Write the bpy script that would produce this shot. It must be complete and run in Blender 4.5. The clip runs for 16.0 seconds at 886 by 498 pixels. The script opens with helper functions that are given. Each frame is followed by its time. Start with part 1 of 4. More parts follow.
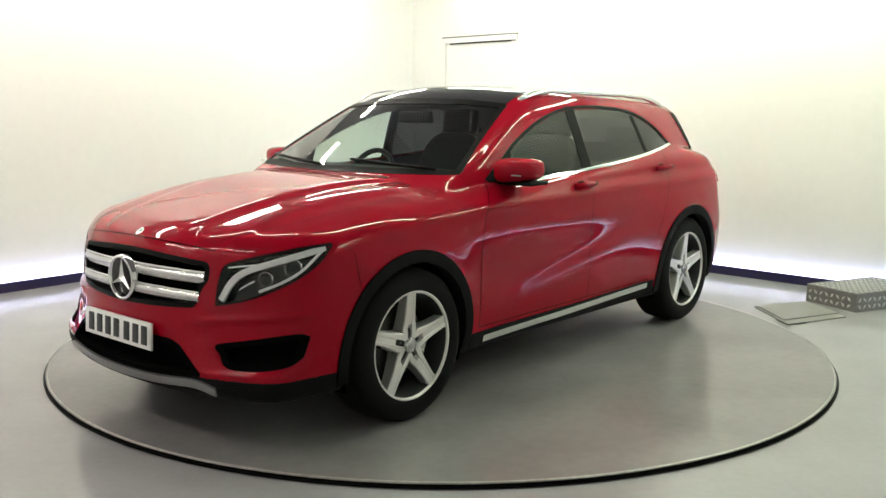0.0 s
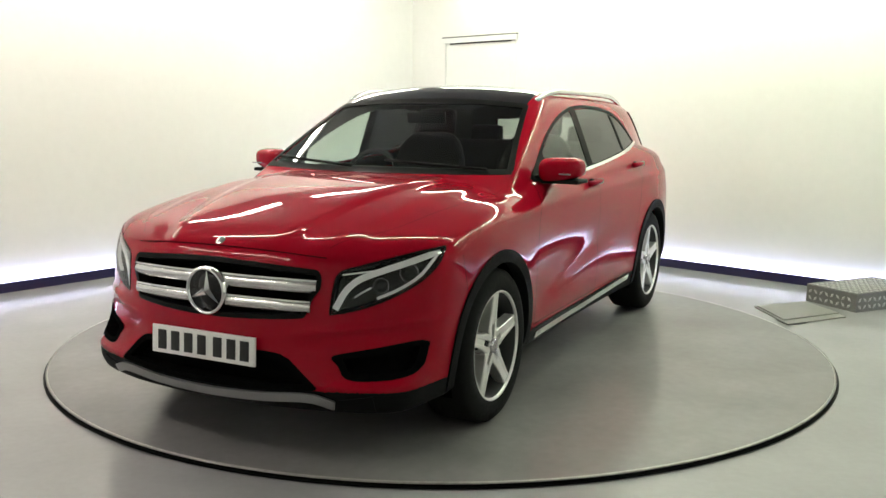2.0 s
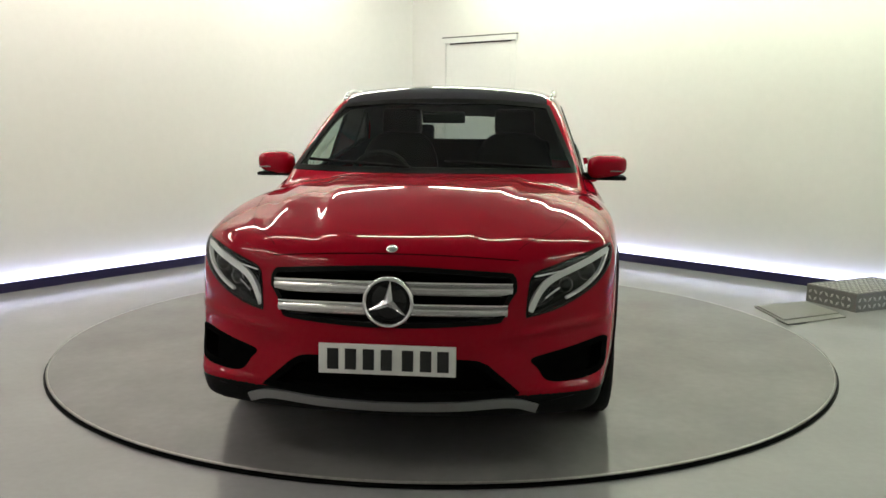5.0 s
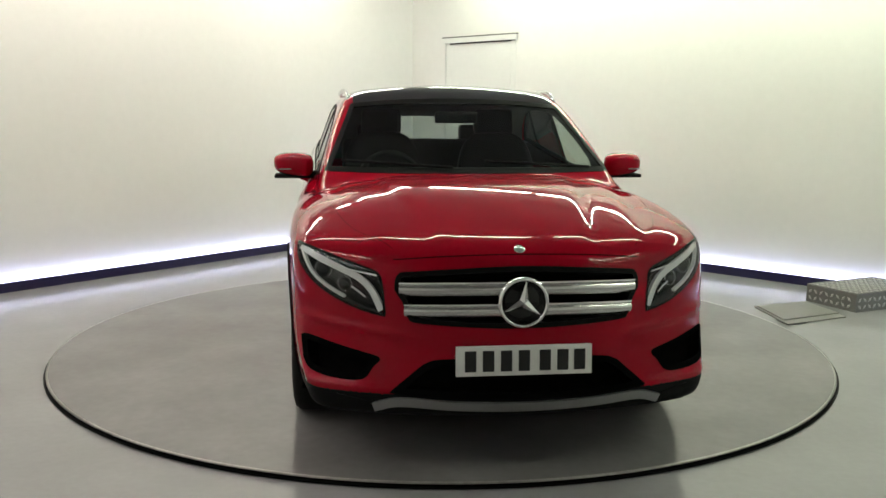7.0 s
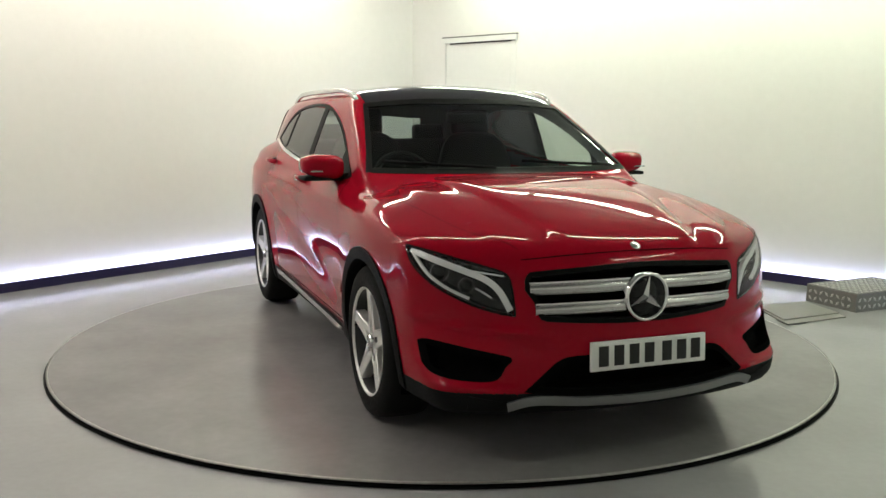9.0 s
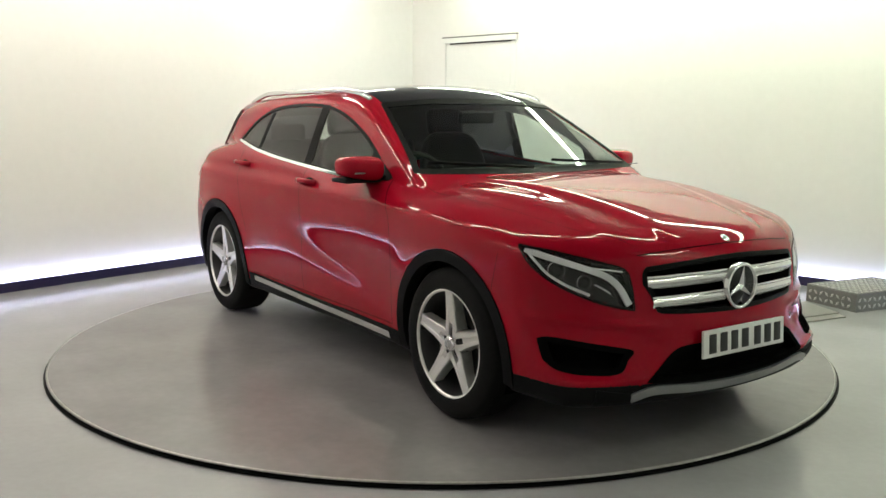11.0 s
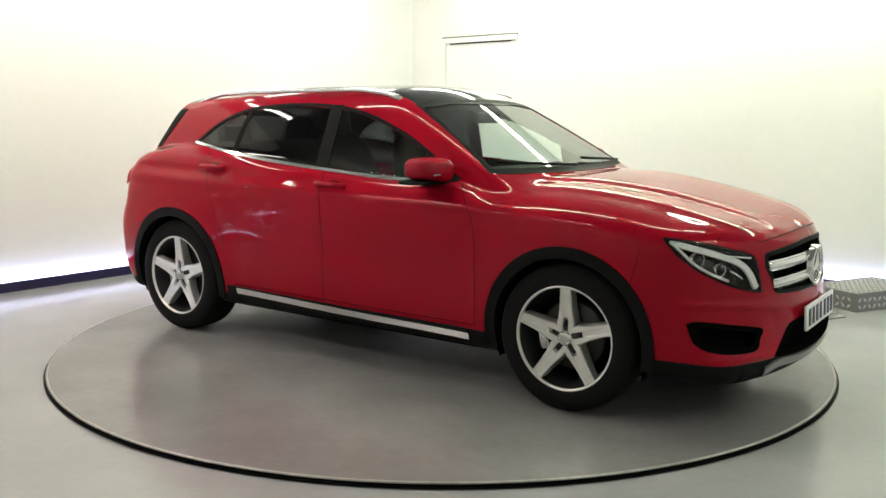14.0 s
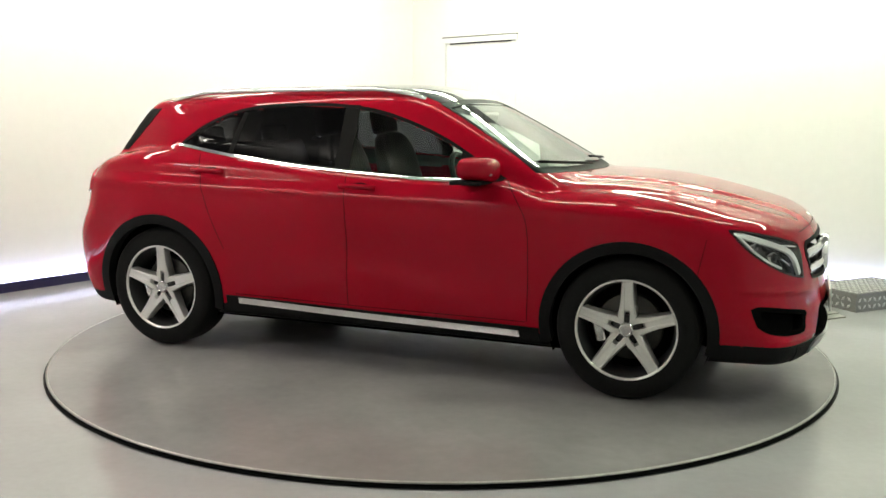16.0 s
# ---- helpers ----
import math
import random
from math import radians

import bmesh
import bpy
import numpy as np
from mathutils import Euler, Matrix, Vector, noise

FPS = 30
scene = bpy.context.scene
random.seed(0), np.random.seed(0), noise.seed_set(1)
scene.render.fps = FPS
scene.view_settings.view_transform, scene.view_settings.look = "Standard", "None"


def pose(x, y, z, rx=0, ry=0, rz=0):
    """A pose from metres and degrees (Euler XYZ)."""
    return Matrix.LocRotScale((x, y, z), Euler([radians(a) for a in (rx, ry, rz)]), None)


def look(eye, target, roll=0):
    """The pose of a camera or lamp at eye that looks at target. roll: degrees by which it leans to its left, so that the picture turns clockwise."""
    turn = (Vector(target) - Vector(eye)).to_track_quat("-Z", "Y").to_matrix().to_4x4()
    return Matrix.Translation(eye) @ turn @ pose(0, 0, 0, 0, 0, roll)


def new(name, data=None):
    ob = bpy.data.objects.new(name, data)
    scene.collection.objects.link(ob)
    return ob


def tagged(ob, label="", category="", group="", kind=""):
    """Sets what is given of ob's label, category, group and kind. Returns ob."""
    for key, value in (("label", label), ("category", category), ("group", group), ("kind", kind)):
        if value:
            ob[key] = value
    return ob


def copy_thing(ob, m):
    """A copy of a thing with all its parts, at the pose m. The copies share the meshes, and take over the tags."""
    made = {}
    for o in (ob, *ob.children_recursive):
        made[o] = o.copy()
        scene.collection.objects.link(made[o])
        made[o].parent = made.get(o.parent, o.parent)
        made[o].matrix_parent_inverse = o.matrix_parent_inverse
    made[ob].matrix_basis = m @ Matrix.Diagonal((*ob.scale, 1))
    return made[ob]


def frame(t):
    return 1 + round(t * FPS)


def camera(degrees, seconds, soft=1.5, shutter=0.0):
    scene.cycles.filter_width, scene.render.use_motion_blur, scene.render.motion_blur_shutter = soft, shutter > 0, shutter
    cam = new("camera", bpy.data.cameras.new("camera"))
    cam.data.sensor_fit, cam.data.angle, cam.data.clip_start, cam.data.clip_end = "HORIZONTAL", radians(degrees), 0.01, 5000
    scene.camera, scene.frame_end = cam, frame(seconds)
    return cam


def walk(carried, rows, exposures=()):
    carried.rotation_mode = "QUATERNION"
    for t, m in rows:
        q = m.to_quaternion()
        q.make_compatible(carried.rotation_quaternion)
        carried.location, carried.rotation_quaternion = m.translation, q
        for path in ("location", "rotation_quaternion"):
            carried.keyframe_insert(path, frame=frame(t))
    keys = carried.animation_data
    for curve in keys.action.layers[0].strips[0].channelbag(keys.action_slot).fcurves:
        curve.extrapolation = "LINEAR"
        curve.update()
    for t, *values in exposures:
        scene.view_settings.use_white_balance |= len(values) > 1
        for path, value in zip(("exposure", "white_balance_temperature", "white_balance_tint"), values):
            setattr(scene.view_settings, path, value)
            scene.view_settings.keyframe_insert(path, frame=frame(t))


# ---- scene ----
TAU = 2 * math.pi

# ---- camera: fixed on its stand, watching the turntable ----
cam = camera(51.85, 16.0, soft=1.5)
EYE = (0.0, -5.474, 1.372)
PITCH, YAW, ROLL = radians(-8.61), radians(0.05), 0.41
AIM = (EYE[0] + math.sin(YAW) * math.cos(PITCH), EYE[1] + math.cos(YAW) * math.cos(PITCH), EYE[2] + math.sin(PITCH))
walk(cam, [(0.0, look(EYE, AIM, ROLL)), (16.0, look(EYE, AIM, ROLL))], exposures=[(0.0, 0.12), (2.0, 0.05), (3.5, -0.2), (7.0, -0.34), (9.0, -0.28), (12.5, 0.03), (14.5, 0.15), (16.0, 0.26)])


def heading(t):
    """The turntable's turn in degrees: close to one even rate."""
    return -130.35 + 6.803 * t


# ---- room frame: the back corner and the two walls that meet in it ----
FLOOR_Z = -0.025
CORNER = Vector((-0.354, 5.198))
ALONG_LEFT = Vector((-0.628, -0.778)).normalized()
ALONG_RIGHT = Vector((0.724, -0.690)).normalized()
SIDE_LEFT, SIDE_RIGHT = 8.3, 8.3
CEILING_Z = 3.1

# ---- light ----
world = bpy.data.worlds.new("world")
scene.world = world
world.use_nodes = True
world.node_tree.nodes["Background"].inputs[0].default_value = (0.6, 0.62, 0.65, 1)
world.node_tree.nodes["Background"].inputs[1].default_value = 0.02
TUBE_POWER = 54.0
STRIP_POWER = 58.0


# ---- materials ----
def nodes_of(name):
    m = bpy.data.materials.new(name)
    m.use_nodes = True
    nt = m.node_tree
    return m, nt, nt.nodes["Principled BSDF"]


def surface(name, colour, rough=0.5, metal=0.0, grain=0.0, scale=40.0, bump=0.0, coat=0.0, blotch=0.0, blotch_scale=2.0, spec=0.5):
    """A material with a base colour that varies at two scales, and fine relief."""
    m, nt, b = nodes_of(name)
    b.inputs["Base Color"].default_value = (*colour, 1)
    b.inputs["Roughness"].default_value = rough
    b.inputs["Metallic"].default_value = metal
    b.inputs["Specular IOR Level"].default_value = spec
    b.inputs["Coat Weight"].default_value = coat
    b.inputs["Coat Roughness"].default_value = 0.02
    tc = nt.nodes.new("ShaderNodeTexCoord")
    last = None
    for amount, sc in ((grain, scale), (blotch, blotch_scale)):
        if amount <= 0:
            continue
        n = nt.nodes.new("ShaderNodeTexNoise")
        n.inputs["Scale"].default_value = sc
        n.inputs["Detail"].default_value = 5
        nt.links.new(tc.outputs["Object"], n.inputs["Vector"])
        r = nt.nodes.new("ShaderNodeMapRange")
        r.inputs["From Min"].default_value, r.inputs["From Max"].default_value = 0.25, 0.75
        r.inputs["To Min"].default_value, r.inputs["To Max"].default_value = 1 - amount, 1 + amount
        nt.links.new(n.outputs["Fac"], r.inputs["Value"])
        mix = nt.nodes.new("ShaderNodeMix")
        mix.data_type, mix.blend_type = "RGBA", "MULTIPLY"
        mix.inputs["Factor"].default_value = 1
        if last is None:
            mix.inputs["A"].default_value = (*colour, 1)
        else:
            nt.links.new(last, mix.inputs["A"])
        nt.links.new(r.outputs["Result"], mix.inputs["B"])
        last = mix.outputs["Result"]
        rr = nt.nodes.new("ShaderNodeMapRange")
        rr.inputs["From Min"].default_value, rr.inputs["From Max"].default_value = 0.25, 0.75
        rr.inputs["To Min"].default_value, rr.inputs["To Max"].default_value = rough * (1 - amount), min(1, rough * (1 + amount))
        nt.links.new(n.outputs["Fac"], rr.inputs["Value"])
        nt.links.new(rr.outputs["Result"], b.inputs["Roughness"])
    if last is not None:
        nt.links.new(last, b.inputs["Base Color"])
    if bump > 0:
        n = nt.nodes.new("ShaderNodeTexNoise")
        n.inputs["Scale"].default_value = scale * 3
        n.inputs["Detail"].default_value = 4
        nt.links.new(tc.outputs["Object"], n.inputs["Vector"])
        bp = nt.nodes.new("ShaderNodeBump")
        bp.inputs["Strength"].default_value = bump
        bp.inputs["Distance"].default_value = 0.004
        nt.links.new(n.outputs["Fac"], bp.inputs["Height"])
        nt.links.new(bp.outputs["Normal"], b.inputs["Normal"])
    return m


def glass(name, tint, rough=0.0):
    """Thin pane: tinted see-through with a mirror gloss that grows at grazing angles."""
    m, nt, b = nodes_of(name)
    out = nt.nodes["Material Output"]
    nt.nodes.remove(b)
    tr = nt.nodes.new("ShaderNodeBsdfTransparent")
    tr.inputs["Color"].default_value = (*tint, 1)
    gl = nt.nodes.new("ShaderNodeBsdfGlossy")
    gl.inputs["Roughness"].default_value = rough
    lw = nt.nodes.new("ShaderNodeLayerWeight")
    lw.inputs["Blend"].default_value = 0.5
    pw = nt.nodes.new("ShaderNodeMath")
    pw.operation = "POWER"
    pw.inputs[1].default_value = 4.0
    nt.links.new(lw.outputs["Facing"], pw.inputs[0])
    fr = nt.nodes.new("ShaderNodeMath")
    fr.operation = "MULTIPLY_ADD"
    fr.inputs[1].default_value, fr.inputs[2].default_value = 0.80, 0.032
    nt.links.new(pw.outputs[0], fr.inputs[0])
    mx = nt.nodes.new("ShaderNodeMixShader")
    nt.links.new(fr.outputs[0], mx.inputs[0])
    nt.links.new(tr.outputs[0], mx.inputs[1])
    nt.links.new(gl.outputs[0], mx.inputs[2])
    nt.links.new(mx.outputs[0], out.inputs["Surface"])
    return m


def glowing(name, colour, strength):
    m, nt, b = nodes_of(name)
    b.inputs["Base Color"].default_value = (0.8, 0.8, 0.8, 1)
    b.inputs["Emission Color"].default_value = (*colour, 1)
    b.inputs["Emission Strength"].default_value = strength
    return m


RED = surface("red_metallic_paint", (0.315, 0.0029, 0.015), 0.4, 0.06, 0.05, 300, 0.0, 1.0, 0.03, 3.0, 0.0)
RED.node_tree.nodes["Principled BSDF"].inputs["Coat IOR"].default_value = 1.28
BLACK_PLASTIC = surface("black_grained_plastic", (0.009, 0.009, 0.0095), 0.6, 0, 0.15, 120, 0.25, spec=0.06)
GLOSS_BLACK = surface("gloss_black", (0.006, 0.006, 0.007), 0.06, 0, 0, 40, 0, 0.0, spec=0.35)
ROOF_GLASS = surface("dark_roof_glass", (0.006, 0.006, 0.008), 0.04, 0, 0, 40, 0, 0.6)
SATIN_BLACK = surface("satin_black_seal", (0.006, 0.006, 0.006), 0.5, 0, 0.1, 80, 0, spec=0.06)
CHROME = surface("chrome", (0.82, 0.82, 0.83), 0.08, 1.0, 0.04, 20)
SILVER = surface("satin_silver", (0.66, 0.66, 0.66), 0.24, 0.95, 0.02, 200)
DULL_SILVER = surface("dull_grey_trim", (0.27, 0.27, 0.275), 0.34, 0.7, 0.05, 120)
REFLECTOR = surface("smoked_reflector", (0.16, 0.165, 0.17), 0.22, 0.9, 0.03, 100)
ALLOY = surface("machined_alloy", (0.74, 0.73, 0.71), 0.36, 0.75, 0.03, 40)
ALLOY_DARK = surface("dark_grey_alloy_paint", (0.035, 0.035, 0.037), 0.4, 0.5, 0.08, 60)
RUBBER = surface("tyre_rubber", (0.011, 0.011, 0.011), 0.7, 0, 0.2, 60, 0.2, spec=0.06)
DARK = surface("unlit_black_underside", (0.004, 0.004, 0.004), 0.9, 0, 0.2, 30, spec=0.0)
CABIN = surface("dark_grey_cabin_trim", (0.03, 0.029, 0.028), 0.6, 0, 0.15, 60, 0.2, spec=0.2)
LEATHER = surface("black_seat_leather", (0.011, 0.011, 0.0105), 0.5, 0, 0.15, 50, 0.2, spec=0.12)
HEADLINER = surface("grey_headliner_cloth", (0.06, 0.06, 0.058), 0.9, 0, 0.1, 150, 0.2)
PLATE_WHITE = surface("white_plate", (0.82, 0.82, 0.80), 0.35, 0, 0.03, 50)
INK = surface("black_print", (0.010, 0.010, 0.010), 0.4)
LAMP_RED = surface("red_lamp_lens", (0.42, 0.02, 0.035), 0.1, 0, 0, 40, 0, 0.8)
BRAKE = surface("brake_iron", (0.06, 0.058, 0.055), 0.5, 0.8, 0.2, 60)
GUIDE = surface("white_light_guide", (0.88, 0.88, 0.88), 0.2, 0, 0.02, 100)
WINDSCREEN = glass("windscreen_glass", (0.74, 0.84, 0.77))
SIDE_GLASS = glass("side_glass", (0.74, 0.80, 0.76))
REAR_GLASS = glass("rear_screen_glass", (0.45, 0.47, 0.46))
PRIVACY = glass("privacy_glass", (0.055, 0.055, 0.06))
CLEAR = glass("clear_lamp_cover", (0.92, 0.93, 0.94))
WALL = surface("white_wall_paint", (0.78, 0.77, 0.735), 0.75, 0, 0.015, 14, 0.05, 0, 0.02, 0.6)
# for the unseen camera-side walls: grey only to dim their bounce and reflections
UNSEEN_WALL = surface("unseen_grey_wall", (0.52, 0.52, 0.52), 0.8, 0, 0.02, 14, 0.05, 0, 0.03, 0.6)
CEILING = surface("grey_ceiling_paint", (0.20, 0.20, 0.20), 0.85, 0, 0.02, 14, 0.05)
FLOOR = surface("grey_painted_floor", (0.37, 0.363, 0.375), 0.15, 0, 0.03, 25, 0.02, 0, 0.10, 1.3)
DISC = surface("grey_painted_steel_deck", (0.245, 0.236, 0.236), 0.20, 0, 0.05, 18, 0.02, 0, 0.16, 1.6)
RIM_STEEL = surface("worn_steel_edge", (0.34, 0.33, 0.31), 0.4, 0.6, 0.2, 30)
SKIRT = surface("dark_blue_skirting", (0.013, 0.010, 0.060), 0.4, 0, 0.1, 30)
ALUMINIUM = surface("aluminium_tread_plate", (0.25, 0.25, 0.24), 0.5, 0.7, 0.1, 40)
TUBE = glowing("white_tube_light", (0.90, 0.835, 0.745), TUBE_POWER)
TUBE_GREEN = glowing("greenish_tube_light", (0.90, 1.0, 0.775), TUBE_POWER)
STRIP = glowing("blue_white_led_strip", (0.62, 0.66, 1.0), STRIP_POWER)


# ---- mesh helpers ----
def mesh_object(name, bm, material, parent=None, label="", smooth=True):
    me = bpy.data.meshes.new(name)
    bm.normal_update()
    bm.to_mesh(me)
    bm.free()
    for f in me.polygons:
        f.use_smooth = smooth
    me.materials.append(material)
    ob = new(name, me)
    if parent is not None:
        ob.parent = parent
    if label:
        ob["label"] = label
    return ob


def part(name, bm, material, parent, label="", smooth=True):
    return mesh_object(name, bm, material, parent, label, smooth)


def raw_part(name, verts, faces, material, parent=None, label="", normals=None, smooth=True):
    me = bpy.data.meshes.new(name)
    me.from_pydata([tuple(v) for v in verts], [], [tuple(f) for f in faces])
    me.update()
    for f in me.polygons:
        f.use_smooth = smooth
    if normals is not None:
        me.normals_split_custom_set_from_vertices([tuple(n) for n in normals])
    me.materials.append(material)
    ob = new(name, me)
    if parent is not None:
        ob.parent = parent
    if label:
        ob["label"] = label
    return ob


def box_bm(sx, sy, sz, m=None, bevel=0.0, bm=None):
    bm2 = bmesh.new()
    bmesh.ops.create_cube(bm2, size=1.0, matrix=Matrix.Diagonal((sx, sy, sz, 1)))
    if bevel > 0:
        bmesh.ops.bevel(bm2, geom=bm2.edges[:], offset=bevel, segments=2, affect="EDGES", profile=0.6)
    if m is not None:
        bmesh.ops.transform(bm2, matrix=m, verts=bm2.verts[:])
    if bm is None:
        return bm2
    me = bpy.data.meshes.new("tmp")
    bm2.to_mesh(me)
    bm2.free()
    bm.from_mesh(me)
    bpy.data.meshes.remove(me)
    return bm


def lathe_bm(profile, n=48, m=None, a0=0.0, a1=TAU, bm=None):
    """Turn (radius, height) pairs about the y axis."""
    bm = bm or bmesh.new()
    full = abs(a1 - a0 - TAU) < 1e-6
    cols = n if full else n + 1
    rings = []
    for i in range(cols):
        a = a0 + (a1 - a0) * i / n
        ring = []
        for r, h in profile:
            v = Vector((r * math.cos(a), h, r * math.sin(a)))
            ring.append(bm.verts.new(m @ v if m else v))
        rings.append(ring)
    for i in range(n):
        A, B = rings[i], rings[(i + 1) % cols]
        for k in range(len(profile) - 1):
            bm.faces.new((A[k], A[k + 1], B[k + 1], B[k]))
    bmesh.ops.remove_doubles(bm, verts=bm.verts[:], dist=1e-5)
    bmesh.ops.recalc_face_normals(bm, faces=bm.faces[:])
    return bm


def tube_bm(path, radius, n=8, bm=None, flat=1.0):
    """A round bar along a path of points; flat squeezes it in height."""
    bm = bm or bmesh.new()
    pts = [Vector(p) for p in path]
    rings = []
    for i, p in enumerate(pts):
        d = (pts[min(i + 1, len(pts) - 1)] - pts[max(i - 1, 0)]).normalized()
        side = d.cross(Vector((0, 0, 1)))
        side = side.normalized() if side.length > 1e-4 else Vector((1, 0, 0))
        up = side.cross(d)
        rings.append([bm.verts.new(p + radius * (math.cos(TAU * k / n) * side + flat * math.sin(TAU * k / n) * up)) for k in range(n)])
    for A, B in zip(rings, rings[1:]):
        for k in range(n):
            bm.faces.new((A[k], A[(k + 1) % n], B[(k + 1) % n], B[k]))
    bm.faces.new(rings[0][::-1])
    bm.faces.new(rings[-1])
    return bm


def spline(xs, ys, lo, hi):
    """A smooth curve through a few knots, sampled finely."""
    xs, ys = np.array(xs, float), np.array(ys, float)
    n = len(xs)
    h = np.diff(xs)
    A, b = np.eye(n), np.zeros(n)
    for i in range(1, n - 1):
        A[i, i - 1], A[i, i], A[i, i + 1] = h[i - 1], 2 * (h[i - 1] + h[i]), h[i]
        b[i] = 6 * ((ys[i + 1] - ys[i]) / h[i] - (ys[i] - ys[i - 1]) / h[i - 1])
    M = np.linalg.solve(A, b)
    g = np.linspace(lo, hi, 1500)
    k = np.clip(np.searchsorted(xs, g) - 1, 0, n - 2)
    gc = np.clip(g, xs[0], xs[-1])
    a, c = xs[k + 1] - gc, gc - xs[k]
    v = M[k] * a ** 3 / (6 * h[k]) + M[k + 1] * c ** 3 / (6 * h[k]) + (ys[k] / h[k] - M[k] * h[k] / 6) * a + (ys[k + 1] / h[k] - M[k + 1] * h[k] / 6) * c
    s0 = (ys[1] - ys[0]) / h[0] - h[0] * (2 * M[0] + M[1]) / 6
    s1 = (ys[-1] - ys[-2]) / h[-1] + h[-1] * (M[-2] + 2 * M[-1]) / 6
    v = v + np.where(g < xs[0], (g - xs[0]) * s0, 0) + np.where(g > xs[-1], (g - xs[-1]) * s1, 0)
    return lambda q: np.interp(q, g, v)


def round_path(pts, n=8, closed=False):
    """A smooth line through 2D or 3D points."""
    pts = [np.array(p, float) for p in pts]
    m = len(pts)
    out = []
    for i in range(m if closed else m - 1):
        if closed:
            p0, p1, p2, p3 = pts[i - 1], pts[i], pts[(i + 1) % m], pts[(i + 2) % m]
        else:
            p1, p2 = pts[i], pts[i + 1]
            p0 = pts[i - 1] if i > 0 else 2 * p1 - p2
            p3 = pts[i + 2] if i + 2 < m else 2 * p2 - p1
        for k in range(n):
            t = k / n
            out.append(0.5 * (2 * p1 + (p2 - p0) * t + (2 * p0 - 5 * p1 + 4 * p2 - p3) * t * t + (3 * p1 - p0 - 3 * p2 + p3) * t ** 3))
    if not closed:
        out.append(pts[-1])
    return np.array(out)


def resample(path, n):
    path = np.array(path, float)
    d = np.concatenate([[0], np.cumsum(np.linalg.norm(np.diff(path, axis=0), axis=1))])
    s = np.linspace(0, d[-1], n)
    return np.stack([np.interp(s, d, path[:, k]) for k in range(path.shape[1])], -1)


# ---- the room ----
def wall_piece(name, a, b, z0, z1, thick, outward, material, label):
    """An upright slab from a to b, thickened outward."""
    bm = bmesh.new()
    o = Vector(outward).normalized() * thick
    vs = [bm.verts.new((q.x, q.y, z)) for z in (z0, z1) for q in (a, b, b + o, a + o)]
    for f in ((0, 1, 2, 3), (7, 6, 5, 4), (0, 4, 5, 1), (1, 5, 6, 2), (2, 6, 7, 3), (3, 7, 4, 0)):
        bm.faces.new([vs[i] for i in f])
    bmesh.ops.recalc_face_normals(bm, faces=bm.faces[:])
    return tagged(mesh_object(name, bm, material, None, "", False), label, "wall", "", "structure")


P_BACK = CORNER
P_LEFT = CORNER + ALONG_LEFT * SIDE_LEFT
P_RIGHT = CORNER + ALONG_RIGHT * SIDE_RIGHT
P_FRONT = P_LEFT + ALONG_RIGHT * SIDE_RIGHT
ROOM = [P_BACK, P_RIGHT, P_FRONT, P_LEFT]
CENTRE = sum(ROOM, Vector((0, 0))) / 4
# south and west walls are unseen, added to close the room
for i, nm in enumerate(("wall_east", "wall_south", "wall_west", "wall_north")):
    a, b = ROOM[i], ROOM[(i + 1) % 4]
    mid = (a + b) / 2
    nrm = Vector(((b - a).y, -(b - a).x)).normalized()
    if nrm.dot(mid - CENTRE) < 0:
        nrm = -nrm
    ext = (b - a).normalized() * 0.12
    wall_piece(nm, a - ext, b + ext, FLOOR_Z - 0.1, CEILING_Z + 0.1, 0.12, nrm, WALL if i in (0, 3) else UNSEEN_WALL, "smooth white painted studio wall, softly lit" if i in (0, 3) else "unseen plain grey wall, added on the camera side to dim the light from there")

bm = bmesh.new()
bmesh.ops.create_grid(bm, x_segments=8, y_segments=8, size=9)
tagged(mesh_object("floor", bm, FLOOR, None, "", False), "smooth light grey painted studio floor with a soft sheen", "floor", "", "structure").location = (0, 0, FLOOR_Z)
tagged(mesh_object("ceiling", box_bm(18, 18, 0.1, pose(0, 0, CEILING_Z + 0.05)), CEILING, None, "", False), "plain grey painted studio ceiling", "ceiling", "", "structure")


def skirting_light(a, b):
    """Dark trunking along a wall's foot with a bright strip on its back edge that washes the wall."""
    d = (b - a).normalized()
    n = Vector((-d.y, d.x))
    if n.dot(CENTRE - (a + b) / 2) < 0:
        n = -n
    length = (b - a).length
    base = new("skirting_light")
    ang = math.degrees(math.atan2(d.y, d.x))
    flip = 1 if Vector((-d.y, d.x)).dot(n) > 0 else -1
    mid = (a + b) / 2
    base.matrix_world = pose(mid.x, mid.y, FLOOR_Z, 0, 0, ang)
    part("trunking", box_bm(length - 0.2, 0.012, 0.077, pose(0, flip * 0.095, 0.0385), 0.003), SKIRT, base, "dark blue-black skirting board", False)
    part("shelf", box_bm(length - 0.2, 0.088, 0.01, pose(0, flip * 0.0445, 0.045), 0.0), SKIRT, base, "", False)
    part("light_strip", box_bm(length - 0.14, 0.014, 0.008, pose(0, flip * 0.03, 0.056), 0.0), STRIP, base, "glowing blue-white light strip", False)
    return tagged(base, "dark skirting board with a glowing blue-white light strip", "skirting light", "skirting lights along the walls")


for i in (0, 3):
    skirting_light(ROOM[i], ROOM[(i + 1) % 4])


